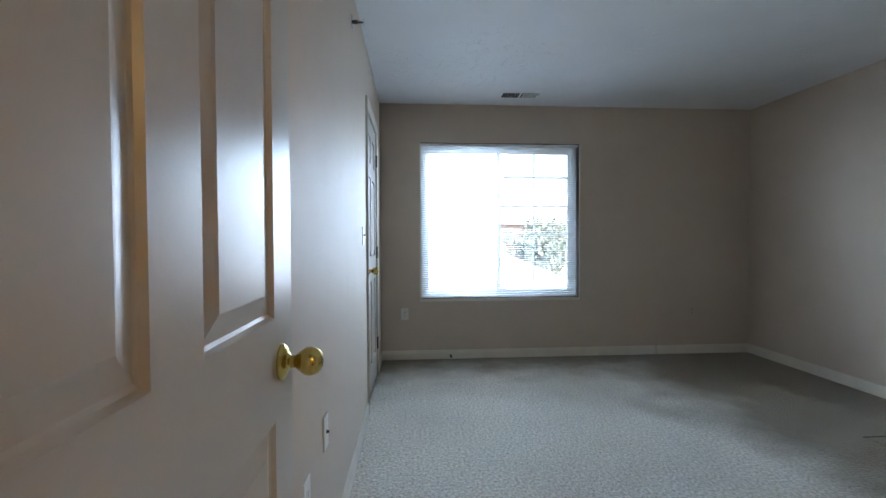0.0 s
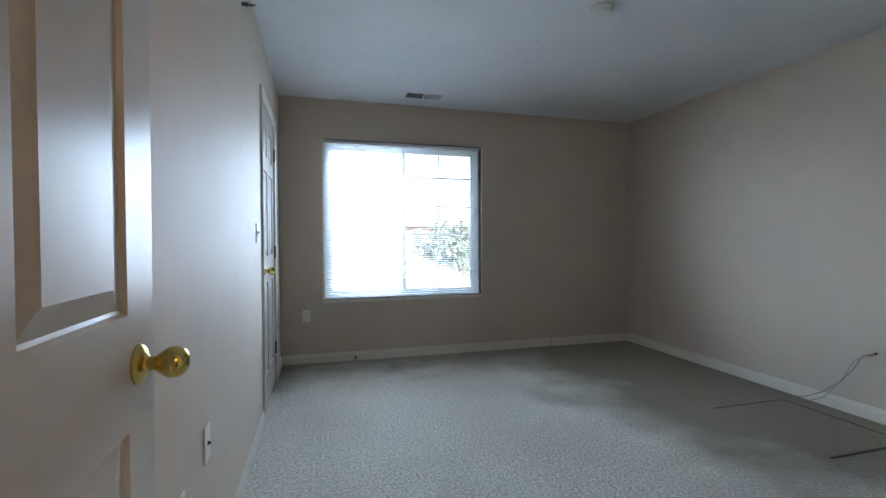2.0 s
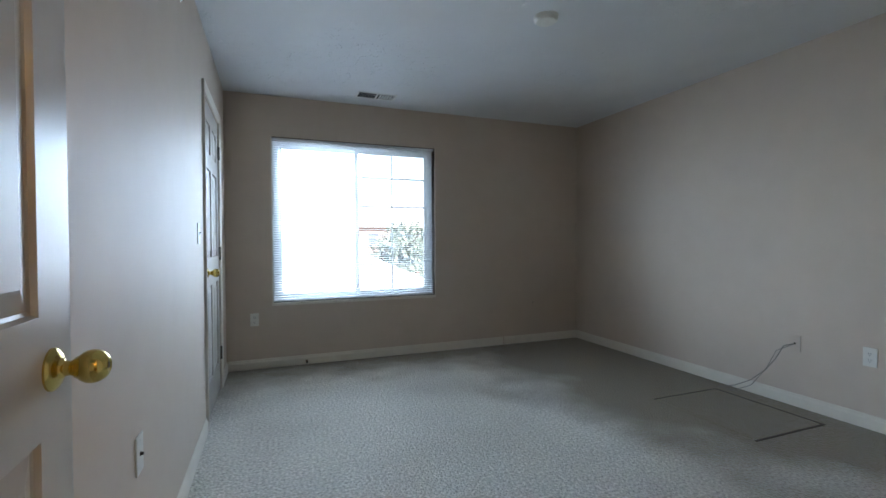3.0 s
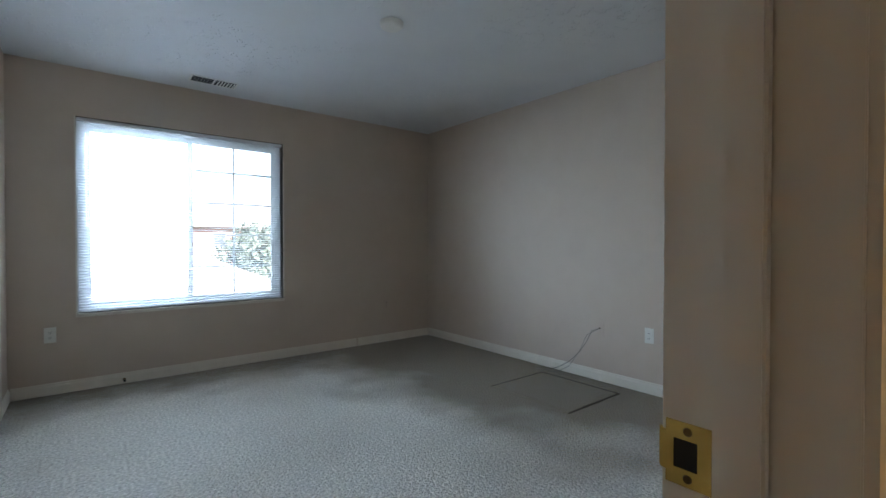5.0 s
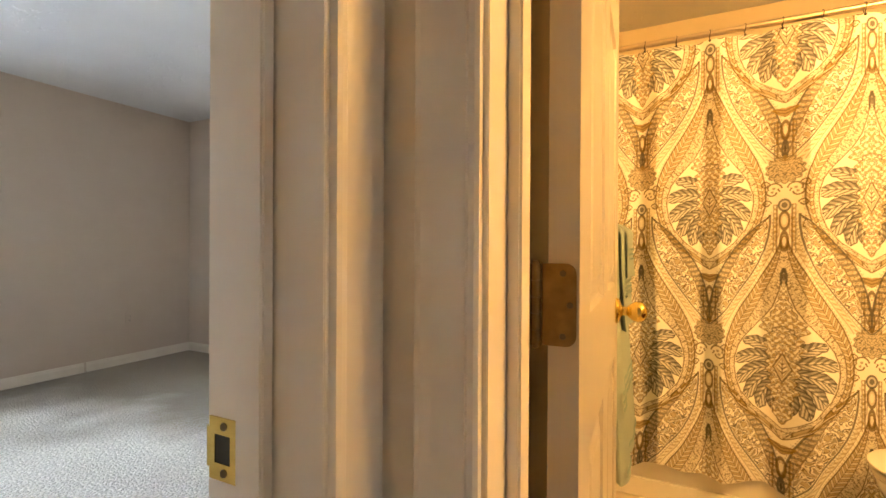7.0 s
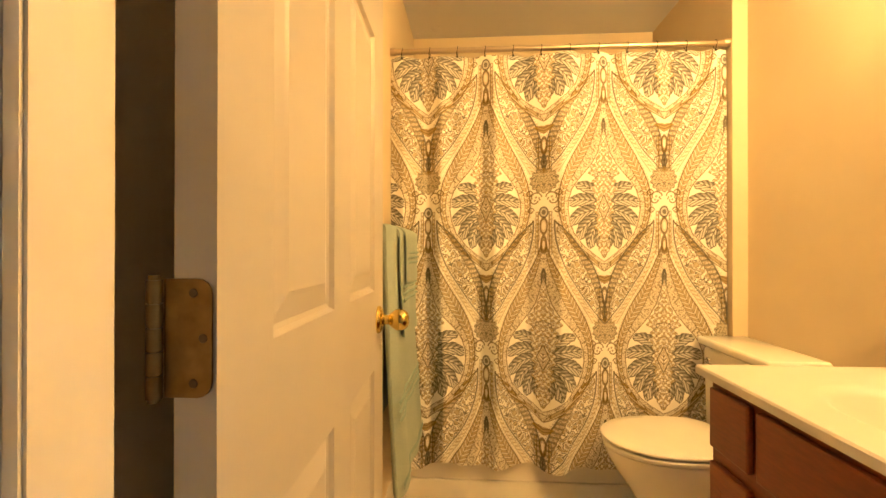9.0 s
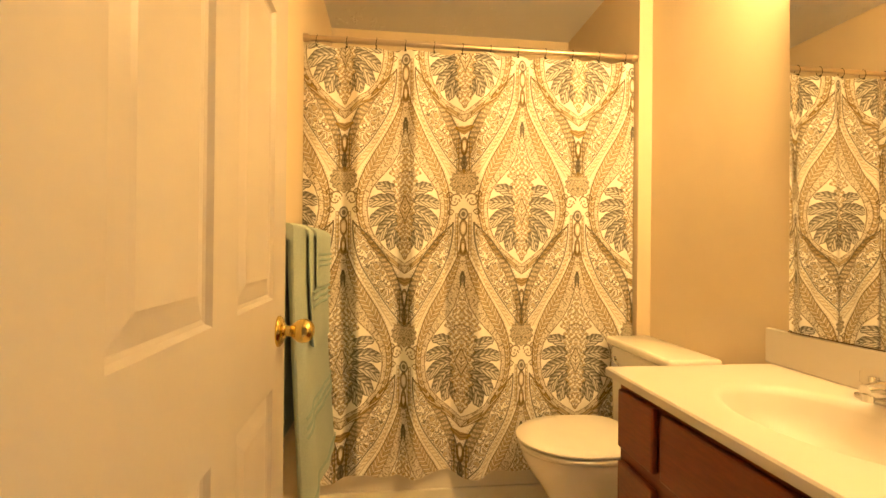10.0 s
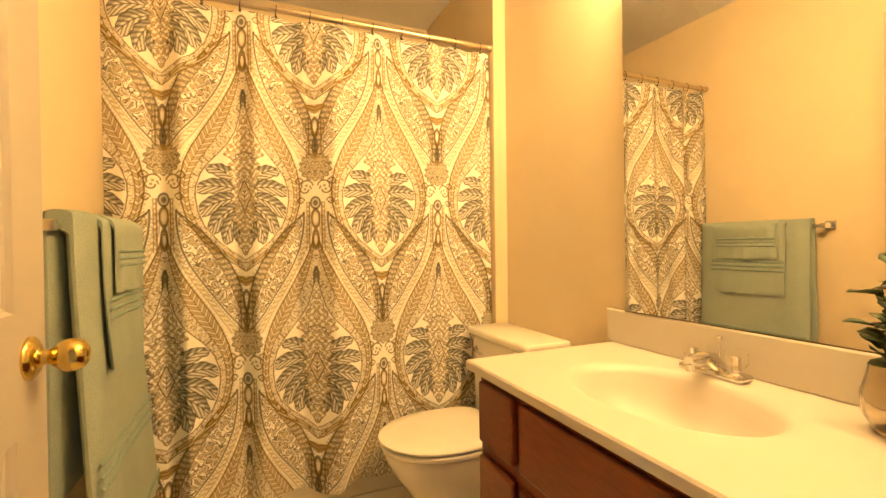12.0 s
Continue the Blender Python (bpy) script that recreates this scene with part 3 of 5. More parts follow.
# ---- window ----
w = thing("window_1", (1.16, NORTH + 0.1, WZ0), "white vinyl sliding window with grilles in one sash", "window", kind="structure")
FY0, FY1 = NORTH + 0.085, NORTH + 0.138
bm = bmesh.new()
for x0, x1, z0, z1 in ((WX0, WX0 + 0.045, WZ0, WZ1), (WX1 - 0.045, WX1, WZ0, WZ1), (WX0 + 0.045, WX1 - 0.045, WZ0, WZ0 + 0.05), (WX0 + 0.045, WX1 - 0.045, WZ1 - 0.045, WZ1)):
    box(bm, x0, x1, FY0, FY1, z0, z1)
part("window_frame", bm, VINYL_FRAME, w)
MID = 1.157
for x0, x1, y in ((WX0 + 0.045, MID + 0.02, NORTH + 0.118), (MID - 0.02, WX1 - 0.045, NORTH + 0.098)):
    bm = bmesh.new()
    for a0, a1, z0, z1 in ((x0, x0 + 0.04, WZ0 + 0.05, WZ1 - 0.045), (x1 - 0.04, x1, WZ0 + 0.05, WZ1 - 0.045), (x0 + 0.04, x1 - 0.04, WZ0 + 0.05, WZ0 + 0.09),
                           (x0 + 0.04, x1 - 0.04, WZ1 - 0.085, WZ1 - 0.045)):
        box(bm, a0, a1, y - 0.008, y + 0.008, z0, z1)
    sash = part("sash", bm, VINYL_FRAME, w)
    pane = part("pane", boxed(x0 + 0.04, x1 - 0.04, y - 0.002, y + 0.002, WZ0 + 0.09, WZ1 - 0.085), PANE, sash)
    pane.visible_shadow = False
for z in (0.905, 1.19, 1.475, 1.76):
    part("muntin", boxed(MID + 0.02, WX1 - 0.085, NORTH + 0.0985, NORTH + 0.1005, z - 0.008, z + 0.008), VINYL_FRAME, w)
part("muntin", boxed(1.505, 1.521, NORTH + 0.0975, NORTH + 0.0995, WZ0 + 0.09, WZ1 - 0.085), VINYL_FRAME, w)
structure("window_sill", boxed(WX0 - 0.0, WX1 + 0.0, NORTH - 0.012, NORTH + 0.085, WZ0 - 0.002, WZ0 + 0.016, bevel=0.004), TRIM, "white painted window sill", "window sill")
bm = bmesh.new()
for x0, x1, z0, z1 in ((WX0 - 0.009, WX0, WZ0 - 0.010, WZ1), (WX1, WX1 + 0.009, WZ0 - 0.010, WZ1)):
    box(bm, x0, x1, NORTH - 0.005, NORTH + 0.085, z0, z1)
box(bm, WX0, WX1, NORTH - 0.005, NORTH - 0.001, WZ0 - 0.012, WZ0 - 0.003)
structure("trim_window", bm, TRIM, "thin white metal corner bead round the window opening", "trim")

# Dark strips paint in the shadow gaps over and under the blind.
bm = bmesh.new()
box(bm, WX0 + 0.002, WX1 - 0.002, NORTH - 0.001, NORTH + 0.012, WZ1 - 0.0035, WZ1 - 0.0005)
box(bm, WX0 + 0.002, WX1 - 0.002, NORTH + 0.002, NORTH + 0.030, WZ0 + 0.0165, WZ0 + 0.0195)
structure("trim_window_gap_shade", bm, SEAM_SHADE, "dark strips for the shade in the gaps above and below the blind", "trim")

b = thing("window_blind", (1.16, NORTH + 0.035, WZ0 + 0.02), "white horizontal mini blind, lowered with open slats", "blind")
part("headrail", boxed(WX0 + 0.006, WX1 - 0.006, NORTH + 0.010, NORTH + 0.038, WZ1 - 0.030, WZ1 - 0.004, bevel=0.003), BLIND, b)
part("bottom_rail", boxed(WX0 + 0.008, WX1 - 0.008, NORTH + 0.013, NORTH + 0.035, WZ0 + 0.020, WZ0 + 0.032, bevel=0.003), BLIND, b)
slat_bm = bmesh.new()
pts = [(-0.0125, 0.0), (-0.006, 0.0014), (0.0, 0.0019), (0.006, 0.0014), (0.0125, 0.0)]
lo = [[slat_bm.verts.new((x, y, z + t)) for y, z in pts] for x in (WX0 + 0.010, WX1 - 0.010) for t in (0.0, 0.0006)]
for i in range(4):
    slat_bm.faces.new((lo[0][i], lo[0][i + 1], lo[2][i + 1], lo[2][i]))
    slat_bm.faces.new((lo[1][i], lo[1][i + 1], lo[3][i + 1], lo[3][i]))
for i in (0, 4):
    slat_bm.faces.new((lo[0][i], lo[1][i], lo[3][i], lo[2][i]))
slat_mesh = bpy.data.meshes.new("slat")
slat_bm.to_mesh(slat_mesh)
slat_bm.free()
slat_mesh.materials.append(BLIND)
count = 68
for i in range(count):
    z = WZ0 + 0.045 + i * (WZ1 - WZ0 - 0.085) / (count - 1)
    o = new("slat", slat_mesh)
    o.parent = b
    o.matrix_parent_inverse = world_of(b).inverted()
    o.matrix_basis = pose(0, NORTH + 0.024, z, 13, 0, 0)
for x in (WX0 + 0.12, MID, WX1 - 0.12):
    for y in (NORTH + 0.0105, NORTH + 0.0375):
        part("ladder_cord", tubed([(x, y, WZ0 + 0.03), (x, y, WZ1 - 0.02)], 0.0007, 5), BLIND, b)
part("tilt_wand", tubed([(WX0 + 0.06, NORTH + 0.006, WZ1 - 0.03), (WX0 + 0.062, NORTH + 0.004, WZ1 - 0.85)], 0.0035, 8), ACRYLIC, b)

# ---- outdoors ----
GZ = -3.2
structure("ground", boxed(-400, 400, NORTH + 0.6, 900, GZ - 0.2, GZ), GRASS, "lawn stretching away below the window", "ground")


def house(x, y, width, depth, wall_h, roof_h, wall_mat, label, turn=0):
    t = thing("house", (x, y, GZ), label, "house", "houses outside")
    m = pose(x, y, GZ, 0, 0, turn)
    bm = boxed(-width / 2, width / 2, -depth / 2, depth / 2, 0, wall_h)
    bm.transform(m)
    wall = part("wall", bm, wall_mat, t)
    bm = bmesh.new()
    prism(bm, [(-depth / 2 - 0.5, 0), (depth / 2 + 0.5, 0), (0, roof_h)], m @ Matrix(((0, 0, 1, -width / 2 - 0.4), (1, 0, 0, 0), (0, 1, 0, wall_h), (0, 0, 0, 1))), width + 0.8)
    part("roof", bm, ROOF, t)
    for k in range(int(width // 3)):
        for z in (1.0, 3.8):
            if z + 1.4 < wall_h:
                cx = -width / 2 + 1.5 + k * 3
                bm = boxed(cx - 0.55, cx + 0.55, -depth / 2 - 0.05, -depth / 2 - 0.01, z, z + 1.4)
                bm.transform(m)
                win = part("window", bm, VINYL_FRAME, wall)
                bm = boxed(cx - 0.47, cx + 0.47, -depth / 2 - 0.07, -depth / 2 - 0.052, z + 0.08, z + 1.32)
                bm.transform(m)
                part("pane", bm, FAR_GLASS, win)
    return t


house(2.2, 15.0, 9.0, 8.0, 2.2, 1.9, SIDING, "neighbouring low house with a grey shingle roof", 90)
house(9.0, 44.0, 16.0, 9.0, 5.6, 2.6, BRICK_FAR, "two-storey brick house with a grey roof", 4)
house(-9.0, 50.0, 16.0, 9.0, 5.6, 2.6, SIDING, "two-storey pale house with a grey roof", -5)


def tree(x, y, height, spread, seed):
    rng = random.Random(seed)
    t = thing("tree", (x, y, GZ), "leafy green tree beyond the window", "tree", "trees outside")
    bm = bmesh.new()
    tube(bm, [(x, y, GZ), (x + 0.1, y, GZ + height * 0.35), (x, y + 0.1, GZ + height * 0.8)], [0.22, 0.16, 0.05], 8)
    for k in range(6):
        a = k * 1.05 + rng.random()
        z = GZ + height * (0.35 + 0.07 * k)
        tube(bm, [(x, y, z), (x + spread * 0.6 * math.cos(a), y + spread * 0.6 * math.sin(a), z + height * 0.2)], [0.08, 0.02], 6)
    part("trunk", bm, BARK, t)
    verts, faces = [], []
    for k in range(1500):
        a, b2 = rng.random() * 2 * math.pi, math.acos(rng.uniform(-1, 1))
        r = rng.random() ** 0.4 * (0.75 + 0.25 * math.sin(3 * a + seed) * math.cos(2 * b2))
        c = Vector((x + spread * r * math.sin(b2) * math.cos(a), y + spread * r * math.sin(b2) * math.sin(a), GZ + height * 0.65 + height * 0.36 * r * math.cos(b2)))
        q = Euler((rng.random() * 6, rng.random() * 6, rng.random() * 6)).to_matrix()
        s = rng.uniform(0.10, 0.22)
        i = len(verts)
        verts += [c + q @ Vector(p) * s for p in ((-1, 0, 0), (0, -0.5, 0.1), (1, 0, 0), (0, 0.5, 0.1))]
        faces.append((i, i + 1, i + 2, i + 3))
    mesh = bpy.data.meshes.new("crown")
    mesh.from_pydata(verts, [], faces)
    link_mesh("crown", mesh, FOLIAGE, t)


for i, (x, y, h, sp) in enumerate(((6.2, 21, 5.2, 1.9), (8.4, 27, 6.2, 2.4), (3.4, 34, 5.8, 2.4), (-6, 36, 7, 2.8), (13.5, 33, 7, 2.8))):
    tree(x, y, h, sp, i + 3)

# ---- bedroom fittings ----


def outlet(m, label, kind="duplex", group="wall plates", plastic=None):
    """A cover plate in its own frame: x across, y up, z out of the wall."""
    t = thing("wall_outlet" if kind != "switch" else "light_switch", m.translation, label, "outlet" if kind != "switch" else "switch", group)
    PLASTIC_HERE = plastic or PLASTIC
    bm = boxed(-0.035, 0.035, -0.057, 0.057, 0.0, 0.0055, bevel=0.0025)
    bm.transform(m)
    plate = part("cover_plate", bm, PLASTIC_HERE, t)
    if kind == "duplex":
        for y in (-0.0195, 0.0195):
            bm = boxed(-0.0165, 0.0165, y - 0.0135, y + 0.0135, 0.0054, 0.0075, bevel=0.0012)
            bm.transform(m)
            r = part("receptacle", bm, PLASTIC_HERE, plate)
            bm = bmesh.new()
            box(bm, -0.0075, -0.0050, y - 0.003, y + 0.006, 0.0074, 0.0079)
            box(bm, 0.0050, 0.0075, y - 0.003, y + 0.006, 0.0074, 0.0079)
            lathe(bm, [(0, 0.0074), (0.0026, 0.0074), (0.0026, 0.0079), (0, 0.0079)], pose(0, y - 0.0085, 0), 8)
            bm.transform(m)
            part("slots", bm, DARK, plate)
    elif kind == "switch":
        bm = boxed(-0.005, 0.005, -0.012, 0.012, 0.0054, 0.007)
        bm.transform(m)
        part("toggle_slot", bm, PLASTIC_HERE, plate)
        bm = boxed(-0.0035, 0.0035, 0.001, 0.010, 0.006, 0.017, bevel=0.001)
        bm.transform(m)
        part("toggle", bm, PLASTIC_HERE, plate)
    else:
        bm = lathed([(0, 0.005), (0.007, 0.005), (0.007, 0.007), (0.0045, 0.0075), (0.0045, 0.014), (0.002, 0.0142), (0, 0.0142)], m, 12)
        part("jack", bm, DARK_METAL, plate)
    for y in ((0,) if kind == "duplex" else (-0.041, 0.041)):
        bm = lathed([(0, 0.005), (0.003, 0.005), (0.0026, 0.0064), (0, 0.0064)], m @ pose(0, y, 0), 10)
        part("screw", bm, PLASTIC_HERE, plate)
    return t


ON_WEST = Matrix(((0, 0, 1, 0), (1, 0, 0, 0), (0, 1, 0, 0), (0, 0, 0, 1)))
ON_EAST = Matrix(((0, 0, -1, EAST), (-1, 0, 0, 0), (0, 1, 0, 0), (0, 0, 0, 1)))
ON_NORTH = Matrix(((1, 0, 0, 0), (0, 0, -1, NORTH), (0, 1, 0, 0), (0, 0, 0, 1)))
outlet(Matrix.Translation((0, 1.828, 0.510)) @ ON_WEST, "white cable jack plate low on the bedroom wall", "jack")
outlet(Matrix.Translation((0, 1.55, 0.44)) @ ON_WEST, "white outlet plate beside the open door")
outlet(Matrix.Translation((0, 3.05, 1.18)) @ ON_WEST, "white light switch beside the closet door", "switch")
outlet(Matrix.Translation((0.228, 0, 0.440)) @ ON_NORTH, "white duplex outlet under the window wall")
outlet(Matrix.Translation((3.095, 0, 0.428)) @ ON_NORTH, "beige duplex outlet on the window wall", plastic=WALL)
outlet(Matrix.Translation((0, 2.243, 0.426)) @ ON_EAST, "beige cable jack plate with a loose cable", "jack", plastic=WALL)
outlet(Matrix.Translation((0, 1.836, 0.430)) @ ON_EAST, "white duplex outlet on the bare bedroom wall")

c = thing("coaxial_cable", (EAST - 0.02, 2.35, 0), "thin grey cable hanging from the jack to the carpet", "cable")
part("wire", tubed([(EAST - 0.014, 2.243, 0.426), (EAST - 0.03, 2.30, 0.40), (EAST - 0.03, 2.35, 0.30), (EAST - 0.03, 2.42, 0.20), (EAST - 0.035, 2.52, 0.10), (EAST - 0.06, 2.62, 0.035),
                    (EAST - 0.12, 2.70, 0.006), (EAST - 0.20, 2.69, 0.005)], 0.0032, 7), CABLE, c)
part("wire", tubed([(EAST - 0.014, 2.249, 0.420), (EAST - 0.04, 2.34, 0.36), (EAST - 0.05, 2.40, 0.22), (EAST - 0.06, 2.50, 0.07), (EAST - 0.10, 2.60, 0.008), (EAST - 0.14, 2.66, 0.005)], 0.0022, 7), CABLE, c)

# seams where a square of carpet was cut out and laid back
s = thing("carpet_patch", (3.2, 2.3, 0), "cut square of carpet with dark open seams by the wall", "carpet patch")
part("patch", boxed(2.915, 3.50, 1.985, 2.675, -0.002, 0.004, bevel=0.002), CARPET, s)
for x0, x1, y0, y1 in ((2.90, 3.50, 1.965, 1.980), (2.90, 3.48, 2.680, 2.690), (3.503, 3.518, 1.965, 2.69)):
    part("seam", boxed(x0, x1, y0, y1, -0.002, 0.003), SEAM_SHADE, s)

t = thing("smoke_detector", (1.885, 2.52, H), "round white smoke detector on the ceiling", "smoke detector")
part("base", lathed([(0, 0), (0.072, 0), (0.072, 0.010), (0, 0.010)], pose(1.885, 2.52, H, 180, 0, 0), 32), PLASTIC, t, smooth=True)
part("cover", lathed([(0.069, 0.010), (0.067, 0.022), (0.058, 0.031), (0.030, 0.035), (0, 0.036)], pose(1.885, 2.52, H, 180, 0, 0), 32), PLASTIC, t, smooth=True)

v = thing("ceiling_vent", (1.255, 4.265, H), "white steel ceiling register with two banks of slats", "vent")
VX0, VX1, VY0, VY1 = 1.095, 1.445, 4.185, 4.345
bm = bmesh.new()
for x0, x1, y0, y1 in ((VX0, VX1, VY0, VY0 + 0.014), (VX0, VX1, VY1 - 0.014, VY1), (VX0, VX0 + 0.014, VY0 + 0.014, VY1 - 0.014), (VX1 - 0.014, VX1, VY0 + 0.014, VY1 - 0.014),
                       (1.262, 1.278, VY0 + 0.022, VY1 - 0.022)):
    box(bm, x0, x1, y0, y1, H - 0.004, H - 0.0005)
part("frame", bm, PLASTIC, v)
part("backing", boxed(VX0 + 0.012, VX1 - 0.012, VY0 + 0.012, VY1 - 0.012, H - 0.002, H - 0.0006), DARK, v)
for k in range(6):
    x = VX0 + 0.036 + k * 0.0235
    for dx, lean in ((0.0, 45), (0.170, -45)):
        tall = 0.0011 if lean > 0 else 0.005
        bm = boxed(-0.0006, 0.0006, VY0 + 0.022, VY1 - 0.022, -tall, tall)
        bm.transform(pose(x + dx, 0, H - 0.0005 - tall, 0, lean * (-0.3 if lean > 0 else 1.3), 0))
        part("slat", bm, PLASTIC, v)

t = thing("sprinkler_head", (0.0, 2.62, 2.262), "small chrome sidewall fire sprinkler near the ceiling", "sprinkler")
m = Matrix.Translation((0, 2.62, 2.262)) @ ON_WEST
part("escutcheon", lathed([(0, 0), (0.036, 0), (0.034, 0.004), (0.016, 0.010), (0, 0.010)], m, 20), CHROME, t, smooth=True)
part("body", lathed([(0, 0.01), (0.010, 0.010), (0.010, 0.030), (0.006, 0.034), (0.003, 0.060), (0, 0.060)], m, 12), DARK_METAL, t, smooth=True)
bm = bmesh.new()
tube(bm, [(0.009, 0, 0.028), (0.013, 0, 0.042), (0.004, 0, 0.060)], 0.0022, 6)
tube(bm, [(-0.009, 0, 0.028), (-0.013, 0, 0.042), (-0.004, 0, 0.060)], 0.0022, 6)
box(bm, -0.014, 0.014, -0.010, 0.014, 0.060, 0.0615)
bm.transform(m)
part("deflector", bm, CHROME, t)

t = thing("door_bumper", (0.668, NORTH - 0.03, 0.04), "small dark rigid door stop on the baseboard", "door stop")
part("post", lathed([(0, 0), (0.011, 0), (0.010, 0.004), (0.005, 0.006), (0.005, 0.045), (0, 0.045)], pose(0.668, NORTH - 0.0125, 0.034, 90, 0, 0), 12), AGED_BRASS, t)
part("rubber_tip", lathed([(0, 0.045), (0.009, 0.045), (0.009, 0.058), (0.006, 0.061), (0, 0.061)], pose(0.668, NORTH - 0.0125, 0.034, 90, 0, 0), 12), DARK, t)

# ---- bathroom ----
# bathtub in its alcove
t = thing("bathtub", (3.15, -0.45, 0), "white fibreglass bathtub behind the shower curtain", "bathtub")
TX0, TX1, TY0, TY1, TZ = 2.776, BATH_E, RET_Y, SOUTH_OUT, 0.40
bm = bmesh.new()
box(bm, TX0, TX0 + 0.02, TY0, TY1, 0.0, TZ - 0.02, bevel=0.004)
box(bm, TX0 - 0.012, TX0 + 0.004, TY0 + 0.06, TY1 - 0.001, 0.0, 0.085, bevel=0.005)
part("apron", bm, TUB, t)
bm = bmesh.new()
rings = []
for inset, z in ((-0.0, TZ - 0.03), (0.0, TZ - 0.006), (0.008, TZ), (0.065, TZ), (0.085, TZ - 0.015), (0.14, 0.10), (0.19, 0.06)):
    cx, cy, hx, hy, n = (TX0 + TX1) / 2, (TY0 + TY1) / 2, (TX1 - TX0) / 2 - inset, (TY1 - TY0) / 2 - inset, 48
    ring = []
    for k in range(n):
        a = 2 * math.pi * (k + 0.5) / n
        p = 0.12 if inset < 0.05 else 0.45
        ring.append(bm.verts.new((cx + hx * math.copysign(abs(math.cos(a)) ** p, math.cos(a)), cy + hy * math.copysign(abs(math.sin(a)) ** p, math.sin(a)), z)))
    rings.append(ring)
for a, b in zip(rings, rings[1:]):
    for k in range(len(a)):
        bm.faces.new((a[k], a[(k + 1) % len(a)], b[(k + 1) % len(b)], b[k]))
bm.faces.new(rings[-1])
part("basin", bm, TUB, t, smooth=True)
bm = bmesh.new()
box(bm, TX0 - 0.03, BATH_E, RET_Y + 0.0005, RET_Y + 0.008, TZ, 1.82, bevel=0.003)
part("surround_panel", bm, TUB, t)
part("surround_panel", boxed(BATH_E - 0.008, BATH_E - 0.0005, RET_Y + 0.009, SOUTH_OUT - 0.009, TZ, 1.82), TUB, t)
part("surround_panel", boxed(TX0 - 0.03, BATH_E, SOUTH_OUT - 0.008, SOUTH_OUT - 0.0005, TZ, 1.82, bevel=0.003), TUB, t)

# rod and curtain
ROD_X, ROD_Z = 2.722, 2.003
r = thing("curtain_rod", (ROD_X, -0.45, ROD_Z), "metal tension rod across the bathtub alcove", "curtain rod")
part("tube", tubed([(ROD_X, RET_Y + 0.012, ROD_Z), (ROD_X, SOUTH_OUT - 0.012, ROD_Z)], 0.0125, 16), NICKEL, r, smooth=True)
for y, turn in ((RET_Y, -90), (SOUTH_OUT, 90)):
    part("end_cap", lathed([(0, 0), (0.017, 0), (0.017, 0.020), (0.015, 0.024), (0.0126, 0.024), (0, 0.024)], pose(ROD_X, y, ROD_Z, turn, 0, 0), 16), NICKEL, r, smooth=True)
for i in range(12):
    y = 0.225 - i * (1.345 / 11)
    ring = thing("curtain_ring", (ROD_X, y, ROD_Z), "thin bronze curtain ring on the rod", "curtain ring", "curtain rings")
    pts = [(ROD_X + 0.0150 * math.sin(a), y + 0.002 * math.sin(2 * a), ROD_Z - 0.007 + 0.0215 * math.cos(a)) for a in [2 * math.pi * k / 16 for k in range(17)]]
    part("hoop", tubed(pts, 0.0016, 6), DARK_METAL, ring)
    part("bead", lathed([(0, -0.005), (0.0035, -0.0035), (0.005, 0), (0.0035, 0.0035), (0, 0.005)], pose(ROD_X - 0.006, y, ROD_Z - 0.031), 10), DARK_METAL, ring)


